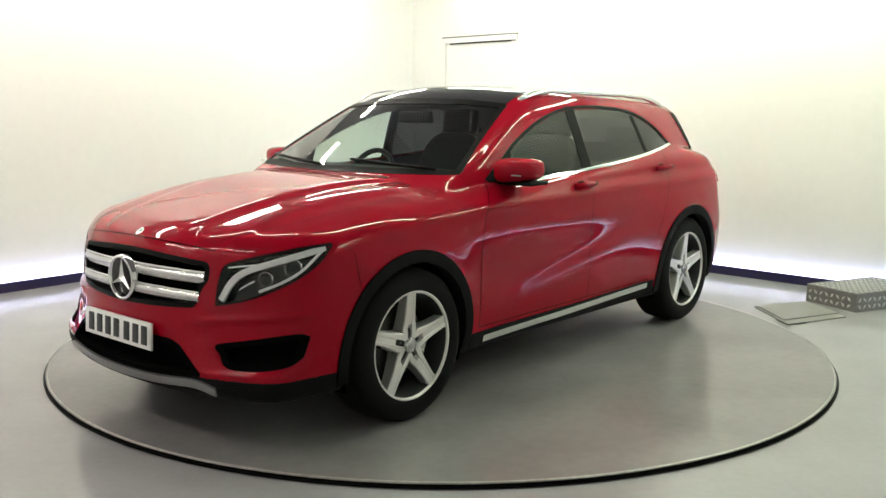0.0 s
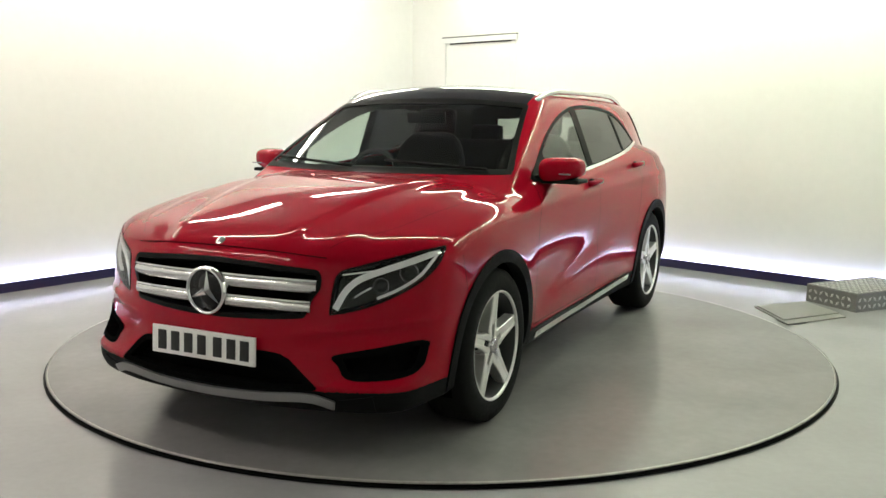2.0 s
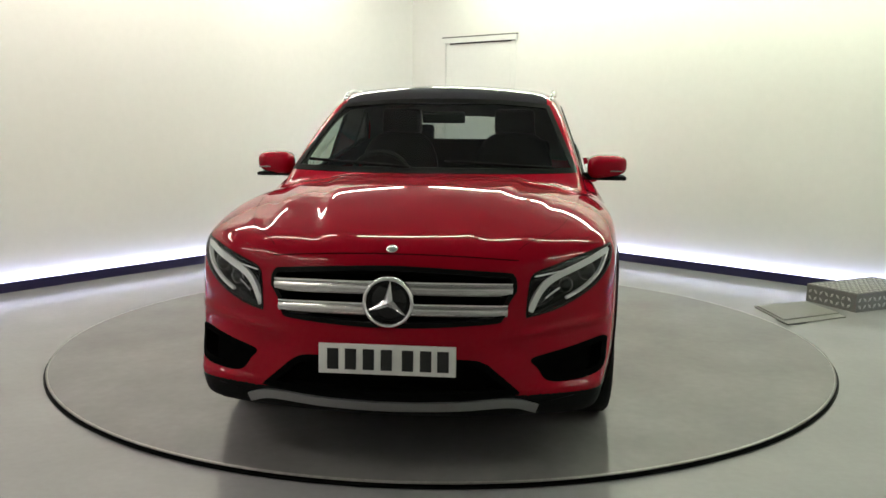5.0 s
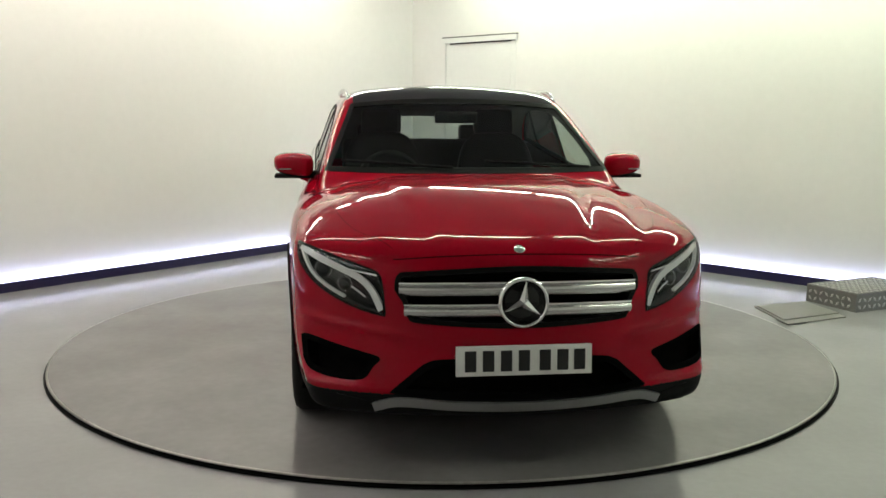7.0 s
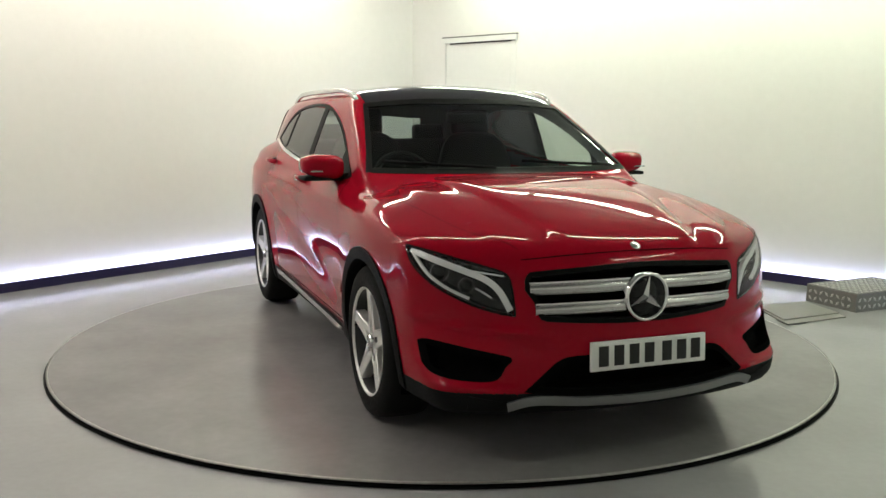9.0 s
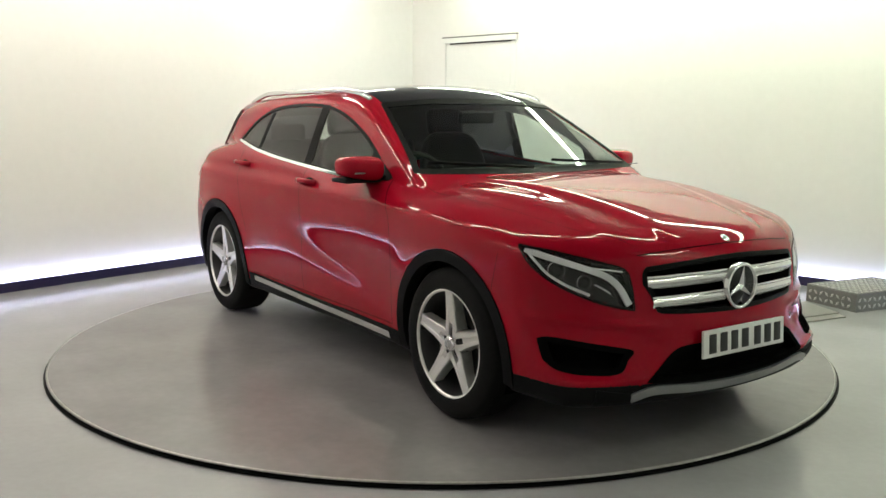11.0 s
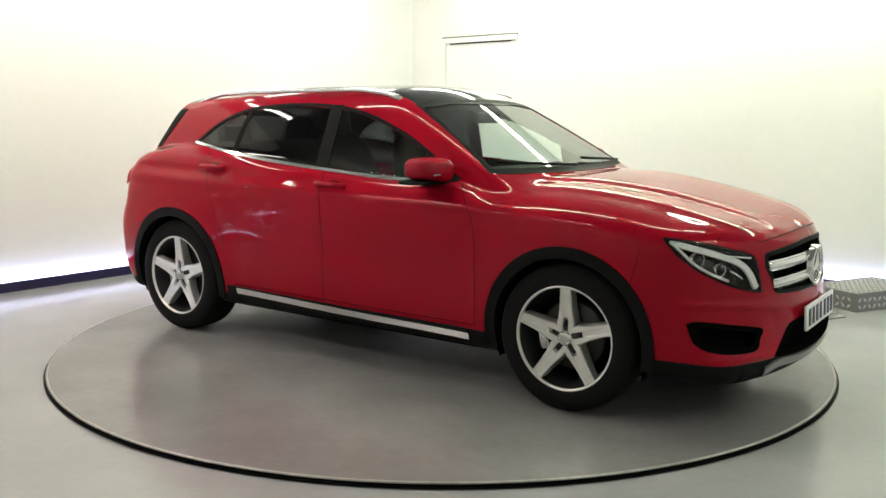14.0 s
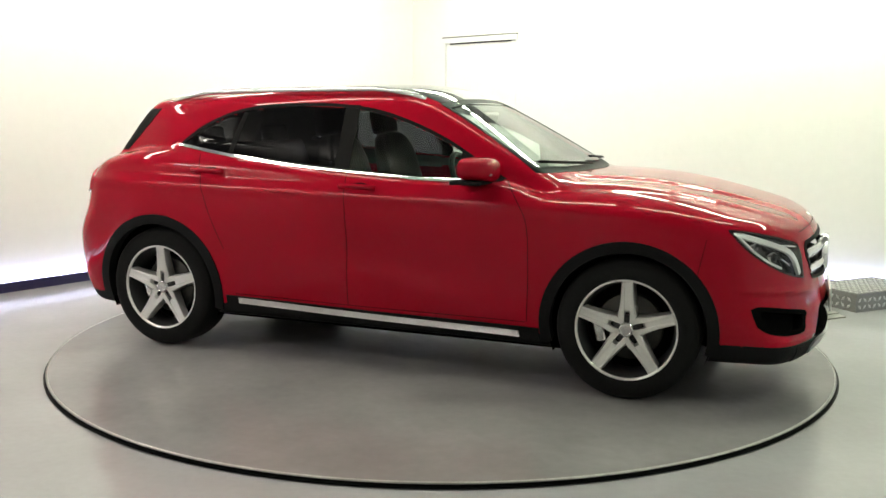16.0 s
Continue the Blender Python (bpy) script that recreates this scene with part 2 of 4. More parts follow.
def ceiling_tube(x, y, length, ang):
    base = new("ceiling_tube_light")
    base.matrix_world = pose(x, y, CEILING_Z, 0, 0, ang)
    part("housing", box_bm(length, 0.11, 0.045, pose(0, 0, -0.0225), 0.006), CEILING, base, "", False)
    part("tube", lathe_bm([(0.0, -length / 2 + 0.02), (0.033, -length / 2 + 0.02), (0.033, length / 2 - 0.02), (0.0, length / 2 - 0.02)], 14, pose(0, 0, -0.082, 0, 0, 90)), TUBE_GREEN if x > -0.3 else TUBE, base, "glowing white tube")
    for s in (-1, 1):
        part("end_cap", box_bm(0.03, 0.05, 0.06, pose(s * (length / 2 - 0.015), 0, -0.065), 0.004), CEILING, base, "", False)
    return tagged(base, "long white ceiling batten with a glowing tube", "ceiling light", "ceiling lights")


def tube_row(start, along, first, count, pitch=1.72):
    ang = math.degrees(math.atan2(along.y, along.x))
    for k in range(count):
        c = start + along * (first + k * pitch)
        ceiling_tube(c.x, c.y, 1.55, ang)


# a ring of tubes that follows the walls
tube_row(CORNER + Vector((-0.69, -0.724)) * 0.75, ALONG_RIGHT, 1.75, 4, 1.62)
tube_row(CORNER + Vector((0.778, -0.628)) * 0.75, ALONG_LEFT, 1.9, 3, 2.0)
tube_row(Vector((-0.69, -0.724)) * 4.2, ALONG_RIGHT, -1.6, 2)
# this one is an unseen fill tube, added to brighten the right-hand floor
tube_row(Vector((0.778, -0.628)) * 4.2, ALONG_LEFT, 0.2, 1)
# and one row over the turntable
tube_row(Vector((-1.72, -0.6)), Vector((1.0, 0.0)), 0.0, 3)


# ---- the door in the right-hand wall ----
def wall_door():
    base = new("door_1")
    ang = math.degrees(math.atan2(ALONG_RIGHT.y, ALONG_RIGHT.x))
    at = CORNER + ALONG_RIGHT * 1.03
    base.matrix_world = pose(at.x, at.y, FLOOR_Z, 0, 0, ang)
    # the room lies on the frame's -y side
    part("leaf", box_bm(0.858, 0.02, 2.105, pose(0, 0.006, 1.065), 0.002), DOOR_PAINT, base, "flush white door leaf", False)
    part("head_frame", box_bm(1.03, 0.045, 0.055, pose(0, -0.018, 2.16), 0.004), DOOR_PAINT, base, "white head of the door frame", False)
    part("head_shadow_gap", box_bm(0.86, 0.022, 0.010, pose(0, -0.006, 2.125), 0.0), SATIN_BLACK, base, "", False)
    for q in (-0.465, 0.465):
        part("jamb", box_bm(0.07, 0.016, 2.05, pose(q, 0.004, 1.105), 0.002), DOOR_PAINT, base, "", False)
    # grey strip that paints the soft shadow along the left jamb
    part("jamb_gap", box_bm(0.016, 0.014, 2.09, pose(-0.498, -0.006, 1.085), 0.0), JAMB_SHADE, base, "", False)
    part("drip_line", box_bm(1.04, 0.05, 0.012, pose(0, -0.019, 2.192), 0.0), JOINT_GREY, base, "", False)
    return tagged(base, "closed flush white door in a plain white frame", "door", "", "structure")


DOOR_PAINT = surface("white_door_paint", (0.76, 0.76, 0.725), 0.5, 0, 0.015, 20)
JAMB_SHADE = surface("pale_grey_jamb_shade", (0.66, 0.66, 0.63), 0.8, 0, 0.1, 30)
JOINT_GREY = surface("grey_joint", (0.13, 0.13, 0.12), 0.8, 0, 0.1, 30)
wall_door()


# ---- the turntable ----
DISC_R = 2.243


def build_turntable():
    base = new("turntable")
    part("deck", lathe_bm([(0.0, 0.0), (0.6, 0.0), (1.2, 0.0), (1.8, 0.0), (DISC_R - 0.012, 0.0)], 144, pose(0, 0, 0)), DISC, base, "grey painted round deck", False)
    part("edge_band", lathe_bm([(DISC_R - 0.012, 0.0), (DISC_R - 0.003, -0.001), (DISC_R, -0.006), (DISC_R - 0.002, -0.007)], 144), RIM_STEEL, base, "worn pale steel edge")
    part("skirt", lathe_bm([(DISC_R - 0.004, -0.006), (DISC_R - 0.004, -0.0245)], 144), SATIN_BLACK, base, "black rubber skirt")
    for ob in base.children:
        me = ob.data
        me.transform(Matrix(((1, 0, 0, 0), (0, 0, 1, 0), (0, 1, 0, 0), (0, 0, 0, 1))))
        me.flip_normals()
        me.update()
    return tagged(base, "round grey motor-driven car turntable set on the floor", "turntable")


turntable = build_turntable()

# ---- the car's body as one smooth solid, from which the panels are cut ----
WHEEL_X, WHEEL_R = 1.35, 0.346
plan = spline([-2.2, -1.8, -1.35, -0.8, 0.0, 0.8, 1.35, 1.75, 2.0, 2.3], [0.80, 0.875, 0.898, 0.888, 0.878, 0.880, 0.890, 0.872, 0.845, 0.78], -3, 3)
tumble = spline([0.15, 0.25, 0.40, 0.60, 0.75, 0.88, 0.95, 1.02, 1.10, 1.20, 1.3], [0.075, 0.045, 0.016, 0.004, 0.0, 0.006, 0.020, 0.042, 0.078, 0.15, 0.25], 0, 2)
bonnet = spline([-2.4, -1.8, -1.3, -0.6, 0.0, 0.5, 0.9, 1.2, 1.6, 1.9, 2.05, 2.15, 2.3], [0.93, 1.085, 1.155, 1.088, 1.034, 1.022, 1.044, 1.048, 1.003, 0.934, 0.888, 0.845, 0.76], -3, 3)
nose = spline([0.15, 0.22, 0.30, 0.38, 0.50, 0.60, 0.70, 0.78, 0.85, 0.95], [2.16, 2.215, 2.25, 2.255, 2.235, 2.218, 2.205, 2.185, 2.155, 2.08], 0, 2)
tail = spline([0.15, 0.25, 0.35, 0.50, 0.65, 0.80, 0.95, 1.05, 1.2], [2.04, 2.14, 2.195, 2.22, 2.22, 2.160, 2.12, 2.05, 1.85], 0, 2)
roof = spline([-2.1, -1.75, -1.4, -0.9, -0.4, 0.0, 0.3, 0.6], [1.385, 1.435, 1.475, 1.507, 1.524, 1.520, 1.486, 1.40], -3, 3)
cabin = spline([-2.0, -1.6, -1.27, -0.8, -0.24, 0.3, 0.9, 1.2], [0.655, 0.75, 0.793, 0.805, 0.793, 0.776, 0.752, 0.715], -3, 3)


def smax(a, b, k):
    h = np.maximum(k - np.abs(a - b), 0) / k
    return np.maximum(a, b) + h * h * h * k / 6


def bump_at(x, c, w):
    return np.exp(-((x - c) / w) ** 2)


def solid(x, y, z):
    """Signed height over the body's skin: negative inside."""
    ay = np.sqrt(y * y + 1e-8)
    # side of the lower body, with arches flared and doors hollowed
    g = plan(x) - tumble(z)
    mid = 1 / (1 + np.exp(-(x + 0.98) / 0.05)) / (1 + np.exp((x - 0.72) / 0.13))
    low_line = 0.80 - 0.19 * (x + 0.92)
    w = z - low_line
    reach = np.maximum(0.5 * (0.82 - low_line), 0) + 0.04
    grow = np.clip((x + 1.0) / 1.6, 0, 1)
    g = g - mid * 0.019 * grow * np.where(w > 0, np.exp(-(w / reach) ** 2), np.exp(-(w / 0.085) ** 2))
    for c in (WHEEL_X, -WHEEL_X):
        r = np.sqrt((x - c) ** 2 + (z - WHEEL_R) ** 2)
        g = g + 0.009 * bump_at(r, 0.42, 0.10)
    line = 0.955 + 0.03 * (-x) * 0.5
    g = g + 0.007 * bump_at(z, line - 0.03, 0.03) - 0.006 * bump_at(z, line + 0.035, 0.03)
    side = (ay - g) * 0.98
    # bonnet and waist
    q = ay / 0.8
    front_half = 1 / (1 + np.exp(-(x - 0.8) / 0.06))
    top = bonnet(x) - front_half * (0.030 * q ** 2 + 0.035 * q ** 6)
    ridge = 0.30 + 0.20 * (2.1 - x) / 1.2
    top = top + front_half * (0.008 * np.tanh((ridge - ay) / 0.03) - 0.004)
    ridge2 = 0.55 + 0.13 * (2.0 - x) / 1.1
    top = top + front_half * 0.006 * np.tanh((ridge2 - ay) / 0.035)
    top = (z - top) * 0.96
    sweep = 0.315 * ay ** 2 + 0.195 * ay ** 4
    low = 1 / (1 + np.exp((z - 0.36) / 0.03))
    crease = 0.010 * bump_at(z, 0.535 + 0.10 * (ay - 0.5), 0.016) / (1 + np.exp(-(ay - 0.44) / 0.03))
    crease = crease + 0.009 * bump_at(z, 0.330, 0.014) / (1 + np.exp(-(ay - 0.52) / 0.02))
    crease = crease - 0.008 * bump_at(z, 0.47, 0.03) * bump_at(ay, 0.46, 0.05)
    fr = (x - crease - nose(z) + sweep * (1 - 0.35 * low)) * 0.93
    re = (-x - tail(z) + 0.24 * ay ** 2 + 0.20 * ay ** 4) * 0.95
    bot = 0.215 - z
    f = smax(side, top, 0.10)
    f = smax(f, fr, 0.10)
    f = smax(f, re, 0.10)
    f = smax(f, bot, 0.06)
    # cabin
    gs = (ay - (cabin(x) - 0.33 * (z - 1.05) - 0.10 * np.maximum(z - 1.05, 0) ** 2)) * 0.95
    gt = z - (roof(x) - 0.042 * (ay / 0.6) ** 2)
    ws = (x - (1.045 - (z - 1.045) * 1.87 - 0.23 * ay ** 2) + 0.30 * (z - 1.045) * (z - 1.43)) * 0.46
    rs = (-x - (1.66 - (z - 1.40) * 0.80 - 0.28 * ay ** 2)) * 0.76
    h = smax(gs, gt, 0.14)
    h = smax(h, ws, 0.07)
    h = smax(h, rs, 0.035)
    h = smax(h, 0.97 - z, 0.03)
    k = 0.05
    e = np.maximum(k - np.abs(f - h), 0) / k
    return np.minimum(f, h) - e * e * e * k / 6


def skin_normal(p):
    e = 1e-3
    x, y, z = p[:, 0], p[:, 1], p[:, 2]
    g = np.stack([solid(x + e, y, z) - solid(x - e, y, z), solid(x, y + e, z) - solid(x, y - e, z), solid(x, y, z + e) - solid(x, y, z - e)], -1) / (2 * e)
    ln = np.linalg.norm(g, axis=1, keepdims=True)
    return g / np.maximum(ln, 1e-9), np.maximum(ln[:, 0], 0.2)


def settle(p, n=4):
    """Push points on to the skin."""
    for _ in range(n):
        nr, ln = skin_normal(p)
        d = np.clip(solid(p[:, 0], p[:, 1], p[:, 2]) / ln, -0.02, 0.02)
        p = p - nr * d[:, None]
    return p


def skin_mesh(h=0.0145):
    """The skin as quads, one vertex to each cell that it crosses."""
    gx = np.arange(-2.30, 2.36, h)
    ny = int(1.0 / h)
    gy = (np.arange(-ny, ny) + 0.5) * h
    gz = np.arange(0.16, 1.56, h)
    X, Y, Z = np.meshgrid(gx, gy, gz, indexing="ij")
    V = solid(X, Y, Z)
    S = V < 0
    n0, n1, n2 = (k - 1 for k in V.shape)
    cnt = np.zeros((n0, n1, n2))
    acc = np.zeros((n0, n1, n2, 3))
    for ax in range(3):
        for da in (0, 1):
            for db in (0, 1):
                o = [0, 0, 0]
                o[(ax + 1) % 3], o[(ax + 2) % 3] = da, db
                e = list(o)
                e[ax] = 1
                s0 = tuple(slice(o[k], o[k] + (n0, n1, n2)[k]) for k in range(3))
                s1 = tuple(slice(e[k], e[k] + (n0, n1, n2)[k]) for k in range(3))
                cr = S[s0] != S[s1]
                t = np.where(cr, V[s0] / np.where(cr, V[s0] - V[s1], 1), 0)
                for k, G in enumerate((X, Y, Z)):
                    acc[..., k] += np.where(cr, G[s0] + t * (G[s1] - G[s0]), 0)
                cnt += cr
    live = cnt > 0
    idx = np.full(live.shape, -1)
    idx[live] = np.arange(live.sum())
    P = settle(acc[live] / cnt[live][:, None])
    quads = []
    for ax in range(3):
        b, c = (ax + 1) % 3, (ax + 2) % 3
        lo = [slice(None)] * 3
        hi = [slice(None)] * 3
        lo[ax], hi[ax] = slice(0, -1), slice(1, None)
        cr = S[tuple(lo)] != S[tuple(hi)]
        ii = np.argwhere(cr)
        ok = (ii[:, b] > 0) & (ii[:, c] > 0) & (ii[:, b] < idx.shape[b]) & (ii[:, c] < idx.shape[c])
        ii = ii[ok]
        inside = S[tuple(lo)][tuple(ii.T)]
        ring = []
        for db, dc in ((-1, -1), (0, -1), (0, 0), (-1, 0)):
            j = ii.copy()
            j[:, b] += db
            j[:, c] += dc
            ring.append(idx[tuple(j.T)])
        q = np.stack(ring, -1)
        q[~inside] = q[~inside][:, ::-1]
        quads.append(q)
    Q = np.concatenate(quads)
    return P, Q[(Q >= 0).all(1)]


def meet(a, uv, far=2.7):
    """Points of the skin seen along a level ray that comes from a degrees round from straight ahead: u across, z up."""
    uv = np.asarray(uv, float)
    a = radians(a)
    d = np.array([-math.cos(a), -math.sin(a), 0])
    p = np.array([-math.sin(a), math.cos(a), 0])
    o = uv[:, 0:1] * p + np.array([0, 0, 1]) * uv[:, 1:2] - d * far
    s = np.linspace(0, far + 0.2, 150)
    q = o[:, None, :] + s[None, :, None] * d
    v = solid(q[..., 0], q[..., 1], q[..., 2]) < 0
    k = np.where(v.any(1), v.argmax(1), len(s) - 1)
    lo, hi = s[np.maximum(k - 1, 0)], s[k]
    for _ in range(18):
        m = (lo + hi) / 2
        w = o + m[:, None] * d
        neg = solid(w[:, 0], w[:, 1], w[:, 2]) < 0
        hi = np.where(neg, m, hi)
        lo = np.where(neg, lo, m)
    return o + hi[:, None] * d


def meet_top(xy):
    xy = np.asarray(xy, float)
    s = np.linspace(1.7, 0.5, 120)
    q = solid(xy[:, 0:1], xy[:, 1:2], s[None, :]) < 0
    k = q.argmax(1)
    lo, hi = s[np.maximum(k - 1, 0)], s[k]
    for _ in range(18):
        m = (lo + hi) / 2
        neg = solid(xy[:, 0], xy[:, 1], m) < 0
        hi = np.where(neg, m, hi)
        lo = np.where(neg, lo, m)
    return np.stack([xy[:, 0], xy[:, 1], hi], -1)


def throw(a, uv):
    return meet_top(uv) if a == "top" else meet(a, uv)


def panel(name, a, lower, upper, material, parent, nu=24, nv=10, off=0.002, depth=0.006, flip=False, label="", smooth_edge=True, bulge=0.0):
    """A piece that lies on the skin between a lower and an upper line; flip builds it on the car's other side."""
    lo = resample(round_path(lower) if smooth_edge else lower, nu + 1)
    up = resample(round_path(upper) if smooth_edge else upper, nu + 1)
    v = np.linspace(0, 1, nv + 1)[:, None, None]
    uv = (lo[None] * (1 - v) + up[None] * v).reshape(-1, 2)
    P = throw(a, uv)
    N, _ = skin_normal(P)
    Q = P + N * off
    if bulge:
        Q = Q + N * (bulge * np.sin(np.pi * np.linspace(0, 1, nv + 1))).repeat(nu + 1)[:, None]
        G = Q.reshape(nv + 1, nu + 1, 3)
        M = np.cross(np.gradient(G, axis=1), np.gradient(G, axis=0)).reshape(-1, 3)
        M /= np.maximum(np.linalg.norm(M, axis=1, keepdims=True), 1e-9)
        N = M * np.sign((M * N).sum(1, keepdims=True))
    return sheet(name, Q, N, nu, nv, depth, material, parent, flip, label)


def sheet(name, P, N, nu, nv, depth, material, parent, flip, label):
    n = len(P)
    faces = []
    for j in range(nv):
        for i in range(nu):
            k = j * (nu + 1) + i
            faces.append((k, k + 1, k + nu + 2, k + nu + 1))
    verts, norms = list(P), list(N)
    if depth > 0:
        rim = [i for i in range(nu + 1)] + [j * (nu + 1) + nu for j in range(1, nv + 1)] + [nv * (nu + 1) + i for i in range(nu - 1, -1, -1)] + [j * (nu + 1) for j in range(nv - 1, 0, -1)]
        m = len(rim)
        out = []
        for q in range(m):
            t = P[rim[(q + 1) % m]] - P[rim[q - 1]]
            o = np.cross(t, N[rim[q]])
            out.append(o / max(np.linalg.norm(o), 1e-9))
        for q, k in enumerate(rim):
            verts.append(P[k])
            norms.append(out[q])
        for q, k in enumerate(rim):
            verts.append(P[k] - N[k] * depth)
            norms.append(out[q])
        for q in range(m):
            faces.append((n + q, n + m + q, n + m + (q + 1) % m, n + (q + 1) % m))
    verts, norms = np.array(verts), np.array(norms)
    if flip:
        verts, norms = verts * (1, -1, 1), norms * (1, -1, 1)
    # wind the faces to the outside
    f0 = faces[(nv // 2) * nu + nu // 2]
    fn = np.cross(verts[f0[1]] - verts[f0[0]], verts[f0[2]] - verts[f0[0]])
    if fn @ norms[f0[0]] < 0:
        faces = [f[::-1] for f in faces]
    return raw_part(name, verts, faces, material, parent, label, norms)


def ribbon(name, a, path, width, material, parent, off=0.003, depth=0.004, flip=False, label="", n=40, closed=False, smooth_edge=True, inner=0.0):
    """A narrow strip on the skin along a line; width to its left side from inner."""
    q = round_path(path, 8, closed) if smooth_edge else np.array(path, float)
    if closed:
        q = np.concatenate([q, q[:1]])
    q = resample(q, n + 1)
    t = np.gradient(q, axis=0)
    if closed:
        t[0] = t[-1] = q[1] - q[-2]
    t /= np.linalg.norm(t, axis=1, keepdims=True)
    nrm = np.stack([-t[:, 1], t[:, 0]], -1)
    w = np.linspace(inner, inner + width, 3)[:, None, None]
    uv = (q[None] + nrm[None] * w).reshape(-1, 2)
    P = throw(a, uv)
    N, _ = skin_normal(P)
    return sheet(name, P + N * off, N, n, 2, depth, material, parent, flip, label)


def inside(poly, q):
    poly = np.asarray(poly, float)
    a, b = poly, np.roll(poly, -1, 0)
    x, y = q[:, 0:1], q[:, 1:2]
    c = (a[:, 1] > y) != (b[:, 1] > y)
    den = np.where(b[:, 1] - a[:, 1] == 0, 1e-9, b[:, 1] - a[:, 1])
    xi = a[:, 0] + (y - a[:, 1]) / den * (b[:, 0] - a[:, 0])
    return (c & (x < xi)).sum(1) % 2 == 1


# outlines, in side view as (-x, z), in front view as (y, z), lamps in a view from 45 degrees
WIN_LOW = [(-0.70, 1.030), (-0.6, 1.024), (-0.3, 1.022), (0.0, 1.038), (0.5, 1.074), (0.9, 1.114), (1.27, 1.166)]
WIN_TOP = [(-0.70, 1.042), (-0.6, 1.098), (-0.35, 1.238), (-0.05, 1.350), (0.22, 1.398), (0.55, 1.404), (0.87, 1.374), (1.1, 1.290), (1.27, 1.174)]
SCREEN_LOW = [(-0.735, 1.070), (-0.4, 1.066), (0.0, 1.0655), (0.4, 1.066), (0.735, 1.070)]
SCREEN_TOP = [(-0.585, 1.408), (-0.3, 1.430), (0.0, 1.436), (0.3, 1.430), (0.585, 1.408)]
LAMP_LOW = [(-1.135, 0.598), (-1.02, 0.622), (-0.90, 0.665), (-0.80, 0.715), (-0.72, 0.775), (-0.672, 0.838)]
LAMP_TOP = [(-1.135, 0.612), (-1.118, 0.705), (-1.09, 0.758), (-1.0, 0.786), (-0.89, 0.811), (-0.79, 0.831), (-0.672, 0.846)]
GRILLE_LOW = [(-0.445, 0.655), (-0.425, 0.598), (-0.37, 0.580), (0.0, 0.566), (0.37, 0.580), (0.425, 0.598), (0.445, 0.655)]
GRILLE_TOP = [(-0.475, 0.700), (-0.465, 0.752), (-0.40, 0.768), (0.0, 0.790), (0.40, 0.768), (0.465, 0.752), (0.475, 0.700)]
FOG_LOW = [(0.560, 0.412), (0.605, 0.362), (0.72, 0.358), (0.80, 0.372), (0.825, 0.402)]
FOG_TOP = [(0.538, 0.432), (0.552, 0.446), (0.68, 0.470), (0.80, 0.492), (0.832, 0.484)]
INTAKE_LOW = [(-0.50, 0.318), (-0.25, 0.302), (0.0, 0.298), (0.25, 0.302), (0.50, 0.318)]
INTAKE_TOP = [(-0.375, 0.425), (-0.30, 0.446), (0.0, 0.452), (0.30, 0.446), (0.375, 0.425)]
ARCH_R = 0.40
REAR_LOW = [(-0.52, 1.135), (0.0, 1.12), (0.52, 1.135)]
REAR_TOP = [(-0.45, 1.335), (0.0, 1.355), (0.45, 1.335)]


def outline(low, top):
    return np.concatenate([round_path(low), round_path(top)[::-1]])


def shrink(poly, d):
    """The outline moved inward by d."""
    q = resample(np.concatenate([poly, poly[:1]]), 121)[:-1]
    t = np.roll(q, -1, 0) - np.roll(q, 1, 0)
    t /= np.maximum(np.linalg.norm(t, axis=1, keepdims=True), 1e-9)
    area = 0.5 * np.sum(q[:, 0] * np.roll(q[:, 1], -1) - np.roll(q[:, 0], -1) * q[:, 1])
    n = np.stack([-t[:, 1], t[:, 0]], -1) * (1 if area > 0 else -1)
    return q + n * d


def view(a, C):
    """Side coordinates of points for the view from a degrees."""
    a = radians(a)
    return np.stack([-C[:, 0] * math.sin(a) + np.abs(C[:, 1]) * math.cos(a), C[:, 2]], -1)


def frame_ring(name, a, poly, d0, d1, material, parent, off, depth=0.004, flip=False, label="", n=90):
    """A closed band on the skin between two inward offsets of an outline."""
    A, B = shrink(poly, d0), shrink(poly, d1)
    A, B = np.concatenate([A, A[:1]]), np.concatenate([B, B[:1]])
    uv = np.concatenate([A, (A + B) / 2, B])
    P = throw(a, uv)
    N, _ = skin_normal(P)
    return sheet(name, P + N * off, N, len(A) - 1, 2, depth, material, parent, flip, label)


